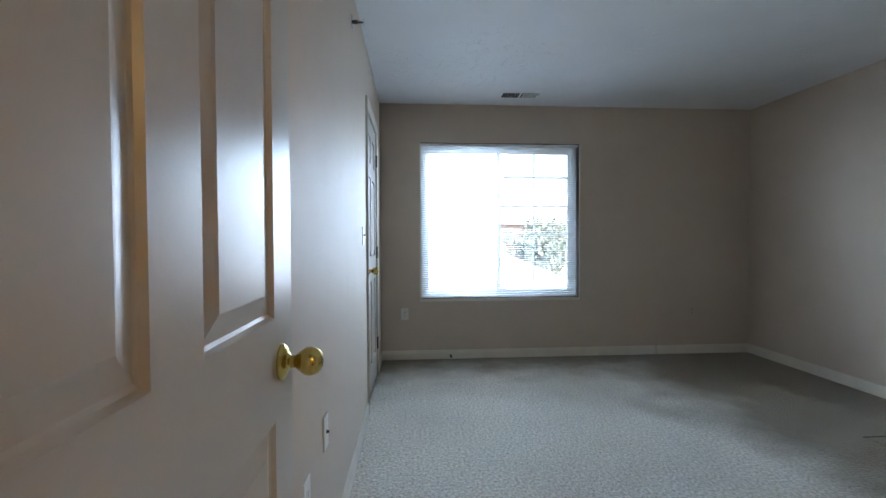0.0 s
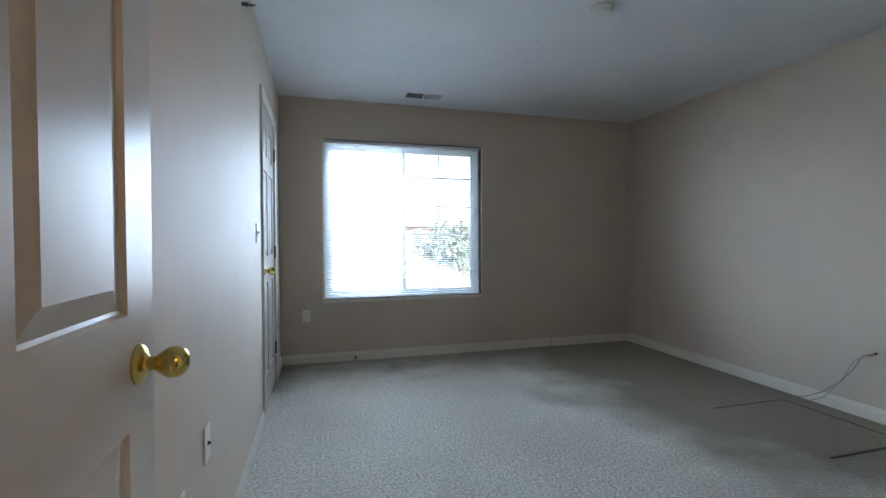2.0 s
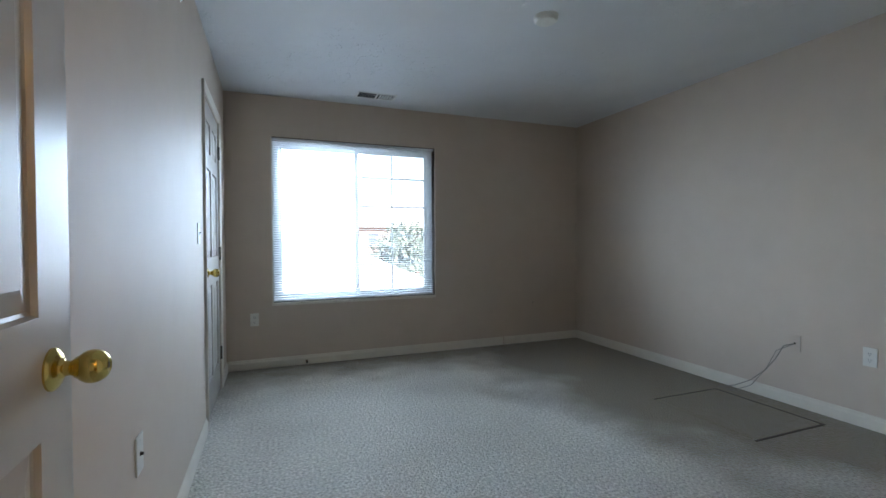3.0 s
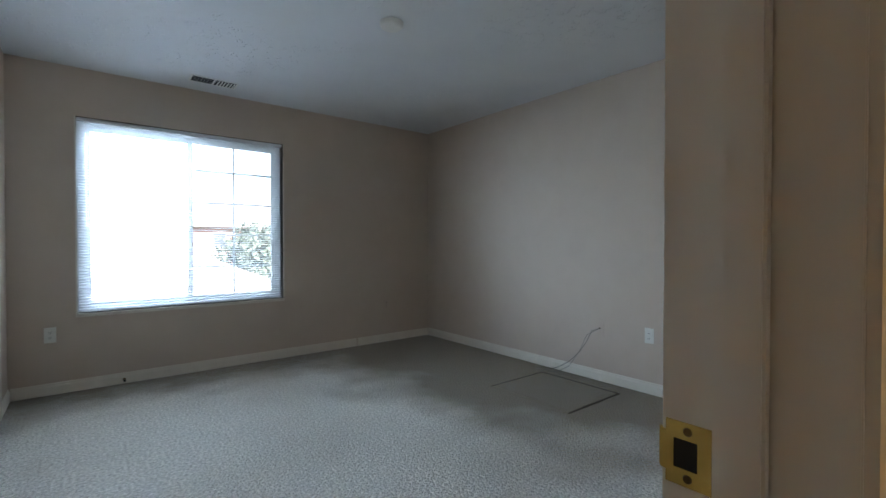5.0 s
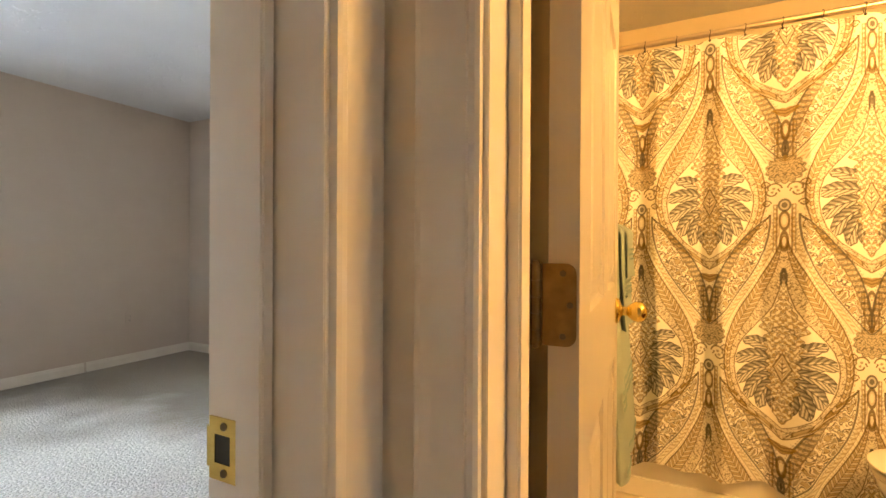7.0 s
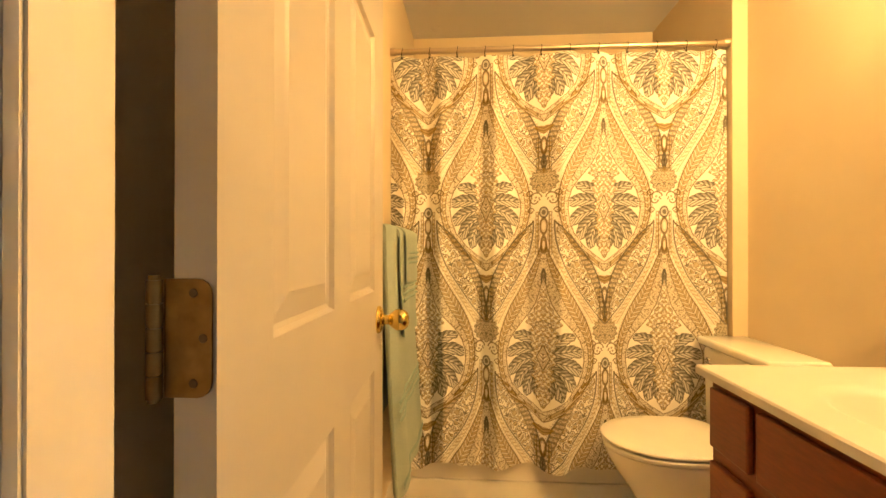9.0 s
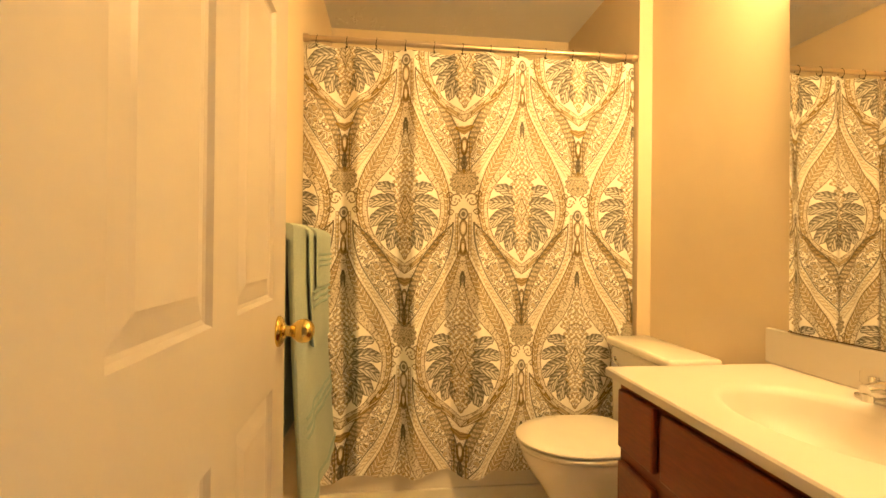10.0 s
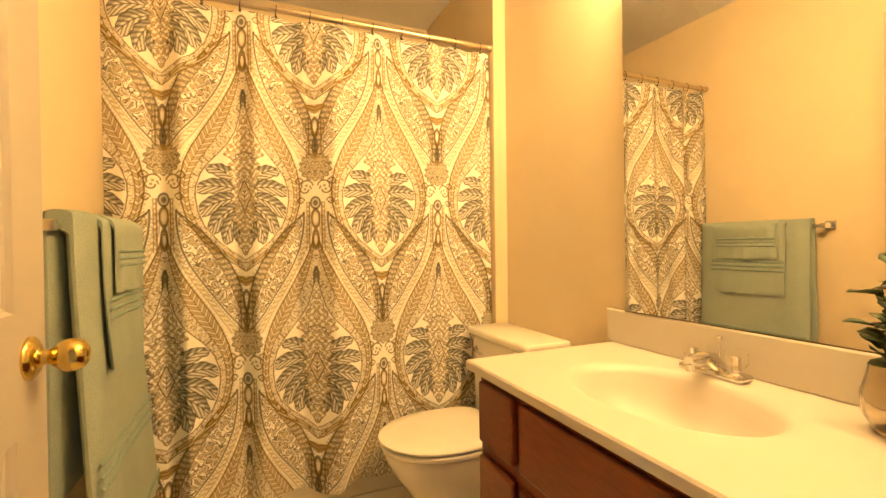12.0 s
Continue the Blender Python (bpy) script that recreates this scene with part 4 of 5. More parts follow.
def damask(y, z):
    """The print of the curtain, in metres: pointed medallions in half drop with rope borders, filigree leaves and slender columns. Linear colours."""
    py, pz = 0.51, 1.31
    cream, gold, bronze, grey, dark = (np.array(c) for c in ((0.86, 0.84, 0.77), (0.285, 0.190, 0.034), (0.110, 0.069, 0.012), (0.085, 0.080, 0.058), (0.042, 0.031, 0.013)))
    colour = np.ones(y.shape + (3,)) * cream

    def dye(mask, c, strength=1.0):
        m = np.clip(mask, 0, 1)[..., None] * strength
        colour[:] = colour * (1 - m) + c * m

    def stroke(distance, half):
        """A drawn line with a soft edge."""
        return np.clip((1.45 * half - np.abs(distance)) / 0.0012 + 0.5, 0, 1)

    def scribble(u, v, size, seed):
        """Wandering curls: zero lines of a folded wave field."""
        k = 2 * math.pi / size
        a = u + 0.30 * size * np.sin(v * k * 0.61 + seed) + 0.16 * size * np.sin(v * k * 1.37 + 2.1 * seed)
        b = v + 0.30 * size * np.sin(u * k * 0.57 + 1.7 * seed) + 0.16 * size * np.sin(u * k * 1.43 + seed)
        return np.sin(a * k) + np.sin(b * k) + 0.6 * np.sin((a + b) * k * 0.71 + seed)

    for oy, oz in ((-0.145, 1.345), (0.110, 0.690)):
        dy = (y - oy + py / 2) % py - py / 2
        dz = (z - oz + pz / 2) % pz - pz / 2
        a = np.abs(dy)
        h_in = np.interp(dz, (-0.275, -0.24, -0.207, -0.15, -0.10, -0.05, -0.01, 0.035, 0.07, 0.11, 0.15, 0.195, 0.26, 0.32, 0.36),
                         (0.0, 0.050, 0.090, 0.135, 0.153, 0.160, 0.158, 0.144, 0.122, 0.088, 0.055, 0.030, 0.012, 0.004, 0.0), 0, 0)
        h_out = np.interp(dz, (-0.318, -0.29, -0.26, -0.20, -0.15, -0.12, -0.07, -0.03, 0.02, 0.07, 0.13, 0.184, 0.25, 0.30, 0.36, 0.41, 0.46, 0.48),
                          (0.0, 0.040, 0.078, 0.145, 0.175, 0.187, 0.199, 0.202, 0.200, 0.190, 0.168, 0.140, 0.100, 0.072, 0.042, 0.022, 0.008, 0.0), 0, 0)
        s_out = np.clip((dz + 0.318) / 0.798, 0, 1)
        inside = (a < h_in - 0.004) & (h_in > 0)
        braid = (a < h_out) & ~((a < h_in) & (h_in > 0))
        span = np.clip((a - h_in) / np.maximum(h_out - h_in, 1e-4), 0, 1)
        wide = np.maximum(h_out - h_in, 1e-4)
        along = dz - a * 0.55
        # border: an inner strip of pale scrolls, an outer rope of slanting leaves
        rope = braid & (span > 0.48)
        dye(rope, gold, 0.72)
        slant = np.sin(along * 235 - np.abs(span - 0.74) * wide * 260)
        dye(rope & (slant > 0.45), cream, 0.55)
        dye(rope & (np.abs(slant - 0.1) < 0.36), bronze, 0.72)
        dye(rope & (np.abs(span - 0.74) * wide < 0.0016), bronze, 0.55)
        strip = braid & (span <= 0.48)
        dye(strip, gold, 0.28)
        dye(strip * stroke(scribble(along * 1.1, a, 0.024, 1.3) * 0.004, 0.0012), bronze, 0.75)
        dye(stroke(a - h_out, 0.0019) * ((s_out > 0) & (s_out < 1) & (h_out > 0.001)), bronze, 0.85)
        dye(stroke(a - h_in, 0.0016) * (h_in > 0.001), bronze, 0.80)
        dye(braid * stroke((span - 0.47) * wide, 0.0014), bronze, 0.70)
        fringe = (a > h_out + 0.003) & (a < h_out + 0.012) & (s_out > 0.02) & (s_out < 0.28)
        dye(fringe & (np.sin(along * 520) > 0.0), gold, 0.65)
        dye((np.abs(a - h_out - 0.0065) < 0.0016) & (np.sin(along * 420) > -0.3) & (s_out > 0.28) & (s_out < 0.8), gold, 0.55)
        # filigree leaf on each flank, from the column above down to the rosette
        t = (0.560 - dz) / 0.450
        edges = (0.105, 0.13, 0.184, 0.225, 0.265, 0.32, 0.368, 0.42, 0.471, 0.52, 0.555)
        lo = np.interp(dz, edges, (0.258, 0.235, 0.190, 0.162, 0.135, 0.100, 0.075, 0.056, 0.045, 0.040, 0.040))
        hi = np.interp(dz, edges, (0.259, 0.257, 0.254, 0.249, 0.240, 0.224, 0.200, 0.166, 0.125, 0.078, 0.041))
        centre, half = (lo + hi) / 2, (hi - lo) / 2
        off = a - centre
        on = (t > 0) & (t < 1)
        leaf = (np.abs(off) < half) & on
        rim = leaf & (off > half * 0.42)
        core = leaf & (off < half * 0.36) & (off > -half + 0.005)
        dye(rim, gold, 0.50)
        dye(rim & (np.sin(along * 250 + off * 90) > 0.1), grey, 0.62)
        dye(rim * stroke(scribble(along, a, 0.022, 2.2) * 0.004, 0.0011), dark, 0.65)
        net = scribble(a, dz, 0.044, 0.7)
        dye(core & (net > 1.15), gold, 0.65)
        dye(core & (net < -1.3), bronze, 0.70)
        dye(core * stroke(net * 0.0080, 0.0020), dark, 0.85)
        dye(core * stroke((net - 1.15) * 0.0080, 0.0014), bronze, 0.85)
        for line, width, tone in ((np.abs(off) - half, 0.0024, grey * 0.85), (off - half * 0.39, 0.0014, bronze)):
            dye(stroke(line, width) * on, tone, 0.85)
        dye((np.abs(np.abs(off) - half - 0.0075) < 0.0016) & (np.sin(along * 460) > -0.2) & (t > 0.04) & (t < 0.96), grey, 0.55)
        gap = lo - h_out
        between = (a > h_out + 0.012) & (a < lo - 0.010) & (gap > 0.026) & (t > 0.0) & (t < 1.0)
        dye(between, gold, 0.16)
        dye(between & (np.abs(a - h_out - gap * 0.55) < 0.006) & (np.sin(along * 240 + (a - h_out - gap * 0.55) * 300) > 0.15), gold, 0.55)
        for share in (0.34, 0.76):
            dye(stroke(a - h_out - gap * share, 0.0012) * between, bronze, 0.55)
        low = (dz < -0.06) & (dz > -0.42) & (a > h_out + 0.022) & (a < 0.235)
        dye(low * stroke(np.sin((a + dz * 0.62) * 175 + 0.8 * np.sin(along * 40)) * 0.0057, 0.0013), gold, 0.35)
        # slender column of ornaments on the axis
        for cz, hw, hh, tone in ((0.455, 0.011, 0.034, gold), (0.535, 0.013, 0.034, gold), (0.595, 0.016, 0.022, grey), (0.312, 0.0085, 0.030, grey), (-0.423, 0.012, 0.034, gold), (-0.495, 0.008, 0.026, grey)):
            q = np.hypot(a / hw, (dz - cz) / hh)
            dye(q < 1.0, tone, 0.40)
            dye(stroke((q - 1.0) * hw, 0.0019), bronze if tone is gold else grey * 0.8, 0.85)
            dye(q < 0.50, cream if tone is gold else dark, 0.75)
        dye((a + np.abs(dz - 0.270) * 0.55 < 0.006), grey, 0.8)
        stalk = ((dz > 0.41) & (dz < 0.60)) | ((dz < -0.385) & (dz > -0.53))
        dye(stalk * stroke(a - 0.021, 0.0018), bronze, 0.75)
        dye(stalk * stroke(a - 0.030, 0.0012), grey, 0.60)
        dye(stalk & (a > 0.022) & (a < 0.029) & (np.sin(dz * 360) > 0.2), gold, 0.6)
        bird = (np.abs(dz + 0.355 - 0.42 * a) < 0.017 * (1 - (a / 0.040) ** 2)) & (a < 0.040)
        dye(bird, gold, 0.85)
        dye(bird & (np.sin((dz - 0.42 * a) * 520) > 0.3), bronze, 0.6)
        # lacy rosette with scrolls above and below it
        q = np.hypot(a, dz + 0.575) / 0.056
        turn = np.arctan2(dz + 0.575, a)
        petal = 0.86 + 0.14 * np.abs(np.sin(turn * 7))
        dye(q < petal, gold, 0.55)
        dye((q < petal) * stroke(scribble(a, dz, 0.020, 0.4) * 0.0035, 0.0013), grey, 0.80)
        dye(stroke((q - petal) * 0.056, 0.0014), grey, 0.65)
        for cx, cz, r in ((0.035, 0.648, 0.022), (0.050, 0.603, 0.014), (0.030, -0.648, 0.023), (0.056, -0.632, 0.015)):
            q = np.hypot(a - cx, dz - cz) / r
            curl = np.arctan2(dz - cz, a - cx)
            dye(stroke((q - 0.55 - 0.065 * (curl + math.pi)) * r, 0.0019) * (q < 1.05), bronze, 0.85)
            dye(q < 0.22, bronze, 0.6)
        # palm fronds inside the medallion: scalloped feathers with a dark upper edge and pale ribs
        for angle, length, width, base in ((40, 0.126, 0.026, -0.010), (64, 0.144, 0.030, -0.030), (88, 0.148, 0.031, -0.050), (110, 0.142, 0.030, -0.068), (132, 0.130, 0.027, -0.082), (154, 0.110, 0.022, -0.092)):
            ca, sa = math.sin(radians(angle)), math.cos(radians(angle))
            u = a * ca + (dz - base) * sa - 0.012
            w = -a * sa + (dz - base) * ca + 3.0 * np.clip(u, 0, 1) ** 2
            k = u / length
            half = width * np.clip(k * 2.0, 0, 1) ** 0.6 * np.clip((1 - k) * 5.0, 0, 1) ** 0.5 * (1 + 0.16 * np.abs(np.sin(u * 105)) - 0.08)
            frond = (np.abs(w) < half) & (k > 0) & (k < 1) & inside
            dye(frond, cream, 0.95)
            dye(frond, grey, 0.30)
            dye(frond & (np.sin(u * 300 - np.abs(w) * 380) > 0.10), grey, 0.75)
            dye(frond & (w > half * 0.35), grey * 0.8, 0.55)
            dye(frond * stroke(w, 0.0013), grey * 0.7, 0.85)
            dye(stroke(np.abs(w) - half, 0.0016) * ((k > 0.06) & (k < 1) & inside), grey * 0.65, 0.85)
        # lacy pointed flower on the axis, up into the tip
        body = np.interp(dz, (-0.262, -0.235, -0.20, -0.165, -0.13, -0.09, -0.045, 0.0, 0.04, 0.085, 0.12, 0.17, 0.23, 0.30), (0.0, 0.013, 0.024, 0.016, 0.033, 0.026, 0.036, 0.030, 0.046, 0.036, 0.056, 0.026, 0.011, 0.004), 0, 0)
        body = body * 1.22 * (1 + 0.14 * np.sin(dz * 190))
        flower = (a < body) & inside
        dye(flower, cream, 0.9)
        lace = scribble(a, dz, 0.022, 1.9)
        dye(flower & (lace > 0.8), gold, 0.80)
        dye(flower * stroke(lace * 0.0040, 0.0014), bronze, 0.75)
        dye(stroke(a - body, 0.0013) * (inside & (body > 0.003)), bronze, 0.75)
        q = np.hypot(a, dz - 0.085) / 0.040
        turn = np.arctan2(dz - 0.085, a)
        dye(stroke((q - 0.75 - 0.2 * np.abs(np.cos(turn * 4))) * 0.040, 0.0013), grey, 0.6)
        q = a / 0.024 + np.abs(dz + 0.040) / 0.056
        dye((q < 1) & inside, cream, 0.95)
        dye(stroke((q - 1) * 0.018, 0.0016) * inside, bronze, 0.80)
        dye(stroke((q - 0.72) * 0.018, 0.0010) * inside, gold, 0.70)
        for rise in (-0.062, -0.045, -0.028):
            dye(stroke((dz - rise - 1.3 * a) * 0.6, 0.0015) * ((q < 0.6) & inside), bronze, 0.80)
        dye(stroke(a, 0.0012) * ((q < 0.62) & inside), bronze, 0.7)
    return np.clip(colour, 0.02, 0.9)


def shower_curtain():
    ny, nz = 860, 1080
    u = np.linspace(0, 1, ny)
    v = np.linspace(0, 1, nz)
    uu, vv = np.meshgrid(u, v, indexing="ij")
    y_top, y_bot, z_top, z_bot = (0.279, -1.172), (0.274, -1.174), 1.982, 0.170
    y = (y_top[0] + (y_top[1] - y_top[0]) * uu) * vv + (y_bot[0] + (y_bot[1] - y_bot[0]) * uu) * (1 - vv)
    hang = 1 - vv
    # ridges with a sharp crest and a steep flank, deeper towards the hem; gathers at the rings above
    stations = (-1.20, -1.02, -0.905, -0.880, -0.72, -0.56, -0.468, -0.335, -0.26, -0.190, -0.125, 0.0, 0.045, 0.110, 0.19, 0.225, 0.30)
    depths = (0.004, 0.010, -0.012, 0.002, 0.012, -0.006, -0.050, 0.040, 0.018, -0.024, 0.028, 0.008, -0.026, 0.032, 0.0, -0.014, 0.012)
    sway = y + 0.006 * np.sin(vv * 5.0 + 1.0) + 0.004 * np.sin(vv * 11.0)
    fold = sum(np.interp(sway + d, stations, depths) for d in (-0.010, -0.005, 0.0, 0.005, 0.010)) / 5
    fold = fold * np.interp(hang, (0.0, 0.12, 0.5, 1.0), (0.55, 0.85, 1.0, 1.10)) + 0.0025 * np.sin(y * 47 + 2 * vv) + 0.002 * np.sin(y * 83 + vv * 9)
    ring = 0.005 * np.cos((y - 0.225) / (1.345 / 11) * 2 * math.pi) * np.exp(-hang * 12)
    x = ROD_X + 0.008 + fold - ring - 0.012 * hang
    hem = 0.006 * np.sin(y * 9 + 0.5) + 0.008 * np.sin(y * 21 + 1.0) + 0.008 * np.sin(y * 33) - 0.02 * np.clip((y - 0.05) / 0.1, 0, 1)
    sag = -0.002 * (1 - np.cos((y - 0.225) / (1.345 / 11) * 2 * math.pi)) * np.exp(-hang * 25)
    z = z_bot + (z_top - z_bot) * vv + hem * hang ** 6 + sag
    cloth_y = y + 0.010 * np.sin(y * 11.5 + 2.2) * hang
    verts = np.stack([x, y, z], -1).reshape(-1, 3)
    idx = np.arange(ny * nz).reshape(ny, nz)
    quads = np.stack([idx[:-1, :-1], idx[1:, :-1], idx[1:, 1:], idx[:-1, 1:]], -1).reshape(-1, 4)
    mesh = bpy.data.meshes.new("shower_curtain")
    mesh.vertices.add(len(verts))
    mesh.vertices.foreach_set("co", verts.ravel())
    mesh.loops.add(quads.size)
    mesh.loops.foreach_set("vertex_index", quads.ravel())
    mesh.polygons.add(len(quads))
    mesh.polygons.foreach_set("loop_start", np.arange(0, quads.size, 4))
    mesh.update(calc_edges=True)
    layer = mesh.color_attributes.new("print", "FLOAT_COLOR", "POINT")
    rgb = damask(cloth_y, np.broadcast_to(z_bot + (z_top - z_bot) * vv, y.shape))
    layer.data.foreach_set("color", np.concatenate([rgb, np.ones(rgb.shape[:2] + (1,))], -1).astype(np.float32).ravel())
    ob = link_mesh("shower_curtain", mesh, CLOTH)
    mesh.polygons.foreach_set("use_smooth", [True] * len(mesh.polygons))
    return tagged(ob, "cream shower curtain with gold and grey damask print, drawn closed", "shower curtain")


shower_curtain()

# vanity
COUNTER, CF = 0.802, -0.705
c = thing("vanity_cabinet", (1.53, -0.98, 0), "cherry-stained wooden vanity cabinet with panelled doors", "cabinet")
CX0, CX1, CY = 1.055, 2.008, -0.735
bm = bmesh.new()
box(bm, CX0, CX1, BATH_S + 0.003, CY, 0.10, 0.64, bevel=0.002)
box(bm, CX0, CX1, BATH_S + 0.003, CY - 0.07, 0.0, 0.10)
box(bm, CX0, CX1, CY - 0.02, CY, 0.64, 0.777)
box(bm, CX0, CX0 + 0.018, BATH_S + 0.003, CY - 0.02, 0.64, 0.777)
box(bm, CX1 - 0.018, CX1, BATH_S + 0.003, CY - 0.02, 0.64, 0.777)
part("body", bm, CHERRY, c)


def front(name, x0, x1, z0, z1, raised):
    bm = bmesh.new()
    box(bm, x0, x1, CY + 0.0005, CY + 0.018, z0, z1, bevel=0.005)
    ob = part(name, bm, CHERRY, c)
    if raised:
        bm = bmesh.new()
        e = 0.055
        steps = ((0.0, 0.0185), (0.004, 0.0125), (0.012, 0.0125), (0.030, 0.0180), (0.034, 0.0185))
        rings = [[bm.verts.new((x, CY + o, z)) for x, z in ((x0 + e + s, z0 + e + s), (x1 - e - s, z0 + e + s), (x1 - e - s, z1 - e - s), (x0 + e + s, z1 - e - s))] for s, o in steps]
        for a, b in zip(rings, rings[1:]):
            for i in range(4):
                bm.faces.new((a[i], a[(i + 1) % 4], b[(i + 1) % 4], b[i]))
        bm.faces.new(rings[-1])
        part("raised_panel", bm, CHERRY, ob)


front("drawer_front", 1.828, 1.992, 0.598, 0.755, False)
front("drawer_front", 1.268, 1.798, 0.598, 0.755, False)
front("drawer_front", 1.072, 1.238, 0.598, 0.755, False)
front("door", 1.828, 1.992, 0.125, 0.560, True)
front("door", 1.545, 1.798, 0.125, 0.560, True)
front("door", 1.268, 1.533, 0.125, 0.560, True)
front("door", 1.072, 1.238, 0.125, 0.560, True)

# one-piece top with an oval bowl
BX, BY, BA, BB = 1.628, -0.972, 0.222, 0.158
v = thing("countertop", (1.55, -0.97, 0.77), "cream cultured marble countertop with moulded oval basin", "countertop")
bm = bmesh.new()
X0, X1, Y0, Y1 = 1.052, 2.040, BATH_S + 0.002, CF
n = 64
angles = [2 * math.pi * k / n for k in range(n)]


def on_rim(a):
    """The point of the top's outline in the direction a from the bowl's middle."""
    c0, s0 = math.cos(a), math.sin(a)
    k = min(((X1 - BX) / c0 if c0 > 1e-6 else (X0 - BX) / c0 if c0 < -1e-6 else 9), ((Y1 - BY) / s0 if s0 > 1e-6 else (Y0 - BY) / s0 if s0 < -1e-6 else 9))
    return BX + k * c0, BY + k * s0


corners = [math.atan2(y - BY, x - BX) % (2 * math.pi) for x in (X0, X1) for y in (Y0, Y1)]
angles = sorted(angles + corners)
n = len(angles)
rows = []
for inset, z in ((0.0, COUNTER - 0.024), (0.0, COUNTER - 0.005), (0.004, COUNTER)):
    rows.append([])
    for a in angles:
        x, y = on_rim(a)
        x = min(max(x, X0 + inset), X1 - inset)
        y = min(max(y, Y0), Y1 - inset)
        rows[-1].append(bm.verts.new((x, y, z)))
for f, z in ((1.12, COUNTER), (1.06, COUNTER - 0.002), (1.0, COUNTER - 0.008), (0.96, COUNTER - 0.020), (0.90, COUNTER - 0.048), (0.78, COUNTER - 0.085), (0.6, COUNTER - 0.112), (0.35, COUNTER - 0.126),
             (0.10, COUNTER - 0.130)):
    rows.append([bm.verts.new((BX + BA * f * math.cos(a), BY + BB * f * math.sin(a), z)) for a in angles])
for p, q in zip(rows, rows[1:]):
    for i in range(n):
        bm.faces.new((p[i], p[(i + 1) % n], q[(i + 1) % n], q[i]))
bm.faces.new(rows[-1])
part("top", bm, MARBLE, v, smooth=True)
part("backsplash", boxed(X0, 2.058, BATH_S + 0.002, BATH_S + 0.022, COUNTER + 0.0005, 0.906, bevel=0.004), MARBLE, v)
part("drain", lathed([(0, 0), (0.022, 0), (0.022, 0.003), (0.016, 0.004), (0, 0.002)], pose(BX, BY, COUNTER - 0.1295), 20), CHROME, v)

f = thing("faucet", (1.66, -1.175, COUNTER), "chrome two-handle faucet with clear acrylic knobs on the vanity top", "faucet")
FX, FY = 1.660, -1.172
part("base_plate", boxed(FX - 0.078, FX + 0.078, FY - 0.026, FY + 0.026, COUNTER, COUNTER + 0.016, bevel=0.007), CHROME, f, smooth=True)
bm = bmesh.new()
tube(bm, [(FX, FY - 0.008, COUNTER + 0.012), (FX, FY + 0.012, COUNTER + 0.034), (FX, FY + 0.045, COUNTER + 0.043), (FX, FY + 0.085, COUNTER + 0.040)], [0.024, 0.022, 0.018, 0.013], 14)
part("spout", bm, CHROME, f, smooth=True)
part("aerator", lathed([(0, 0), (0.011, 0), (0.011, 0.016), (0, 0.016)], pose(FX, FY + 0.078, COUNTER + 0.018), 14), CHROME, f)
part("lift_rod", lathed([(0, 0), (0.0025, 0), (0.0025, 0.068), (0.006, 0.071), (0.006, 0.077), (0, 0.080)], pose(FX, FY - 0.020, COUNTER + 0.012), 12), CHROME, f, smooth=True)
for dx in (-0.052, 0.052):
    k = part("handle", lathed([(0, 0.026), (0.013, 0.026), (0.018, 0.031), (0.024, 0.038), (0.0245, 0.062), (0.020, 0.069), (0.008, 0.071), (0, 0.071)], pose(FX + dx, FY, COUNTER), 10), ACRYLIC, f, "clear faceted acrylic knob")
    part("stem", lathed([(0, 0.014), (0.016, 0.014), (0.014, 0.019), (0.008, 0.020), (0.008, 0.055), (0, 0.055)], pose(FX + dx, FY, COUNTER), 12), CHROME, k)

m = thing("wall_mirror", (1.5, BATH_S, 0.915), "large frameless mirror above the vanity", "mirror")
HANG = pose(1.054, BATH_S, 0.9095, -0.35, 0, 1.1)
bm = boxed(0, 0.921, 0.0005, 0.0055, 0, 1.0055)
bm.transform(HANG)
part("glass", bm, MIRROR, m)
bm = boxed(0, 0.924, -0.0005, 0.0070, -0.0028, -0.0004)
bm.transform(HANG)
part("bottom_channel", bm, AGED_BRASS, m)

# light bar above the mirror
t = thing("vanity_light", (1.52, BATH_S, 2.0), "brass bar with six round bulbs above the mirror", "wall lamp")
part("back_plate", boxed(1.12, 1.94, BATH_S + 0.0005, BATH_S + 0.03, 2.0, 2.11, bevel=0.006), BRASS, t)
for k in range(6):
    x = 1.18 + 0.14 * k
    part("socket", lathed([(0, 0), (0.022, 0), (0.022, 0.035), (0, 0.035)], pose(x, BATH_S + 0.03, 2.055, -90, 0, 0), 16), BRASS, t)
    bulb = part("bulb", lathed([(0, 0.03), (0.014, 0.035), (0.03, 0.05), (0.0395, 0.075), (0.035, 0.10), (0.02, 0.113), (0, 0.117)], pose(x, BATH_S + 0.03, 2.055, -90, 0, 0), 20), BULB, t, "glowing round bulb", True)
    bulb.visible_shadow = False
    lamp("bulb_light", "POINT", Matrix.Translation((x, BATH_S + 0.105, 2.055)), VANITY_POWER / 6, BULB_COLOUR, 0.04)

# toilet
TX, TYF = 2.470, -0.575
t = thing("toilet", (TX, -0.95, 0), "white two-piece toilet with its lid down", "toilet")


def oval(y_front, y_back, half, z, n=40, square=0.0):
    """An egg-shaped outline, blunt behind."""
    cy, hy = (y_front + y_back) / 2, (y_front - y_back) / 2
    pts = []
    for k in range(n):
        a = 2 * math.pi * k / n
        c0, s0 = math.cos(a), math.sin(a)
        e = 1.0 if s0 > 0 else 1.0 - 0.45 * square
        pts.append((TX + half * math.copysign(abs(c0) ** e, c0), cy + hy * math.copysign(abs(s0) ** e, s0), z))
    return pts


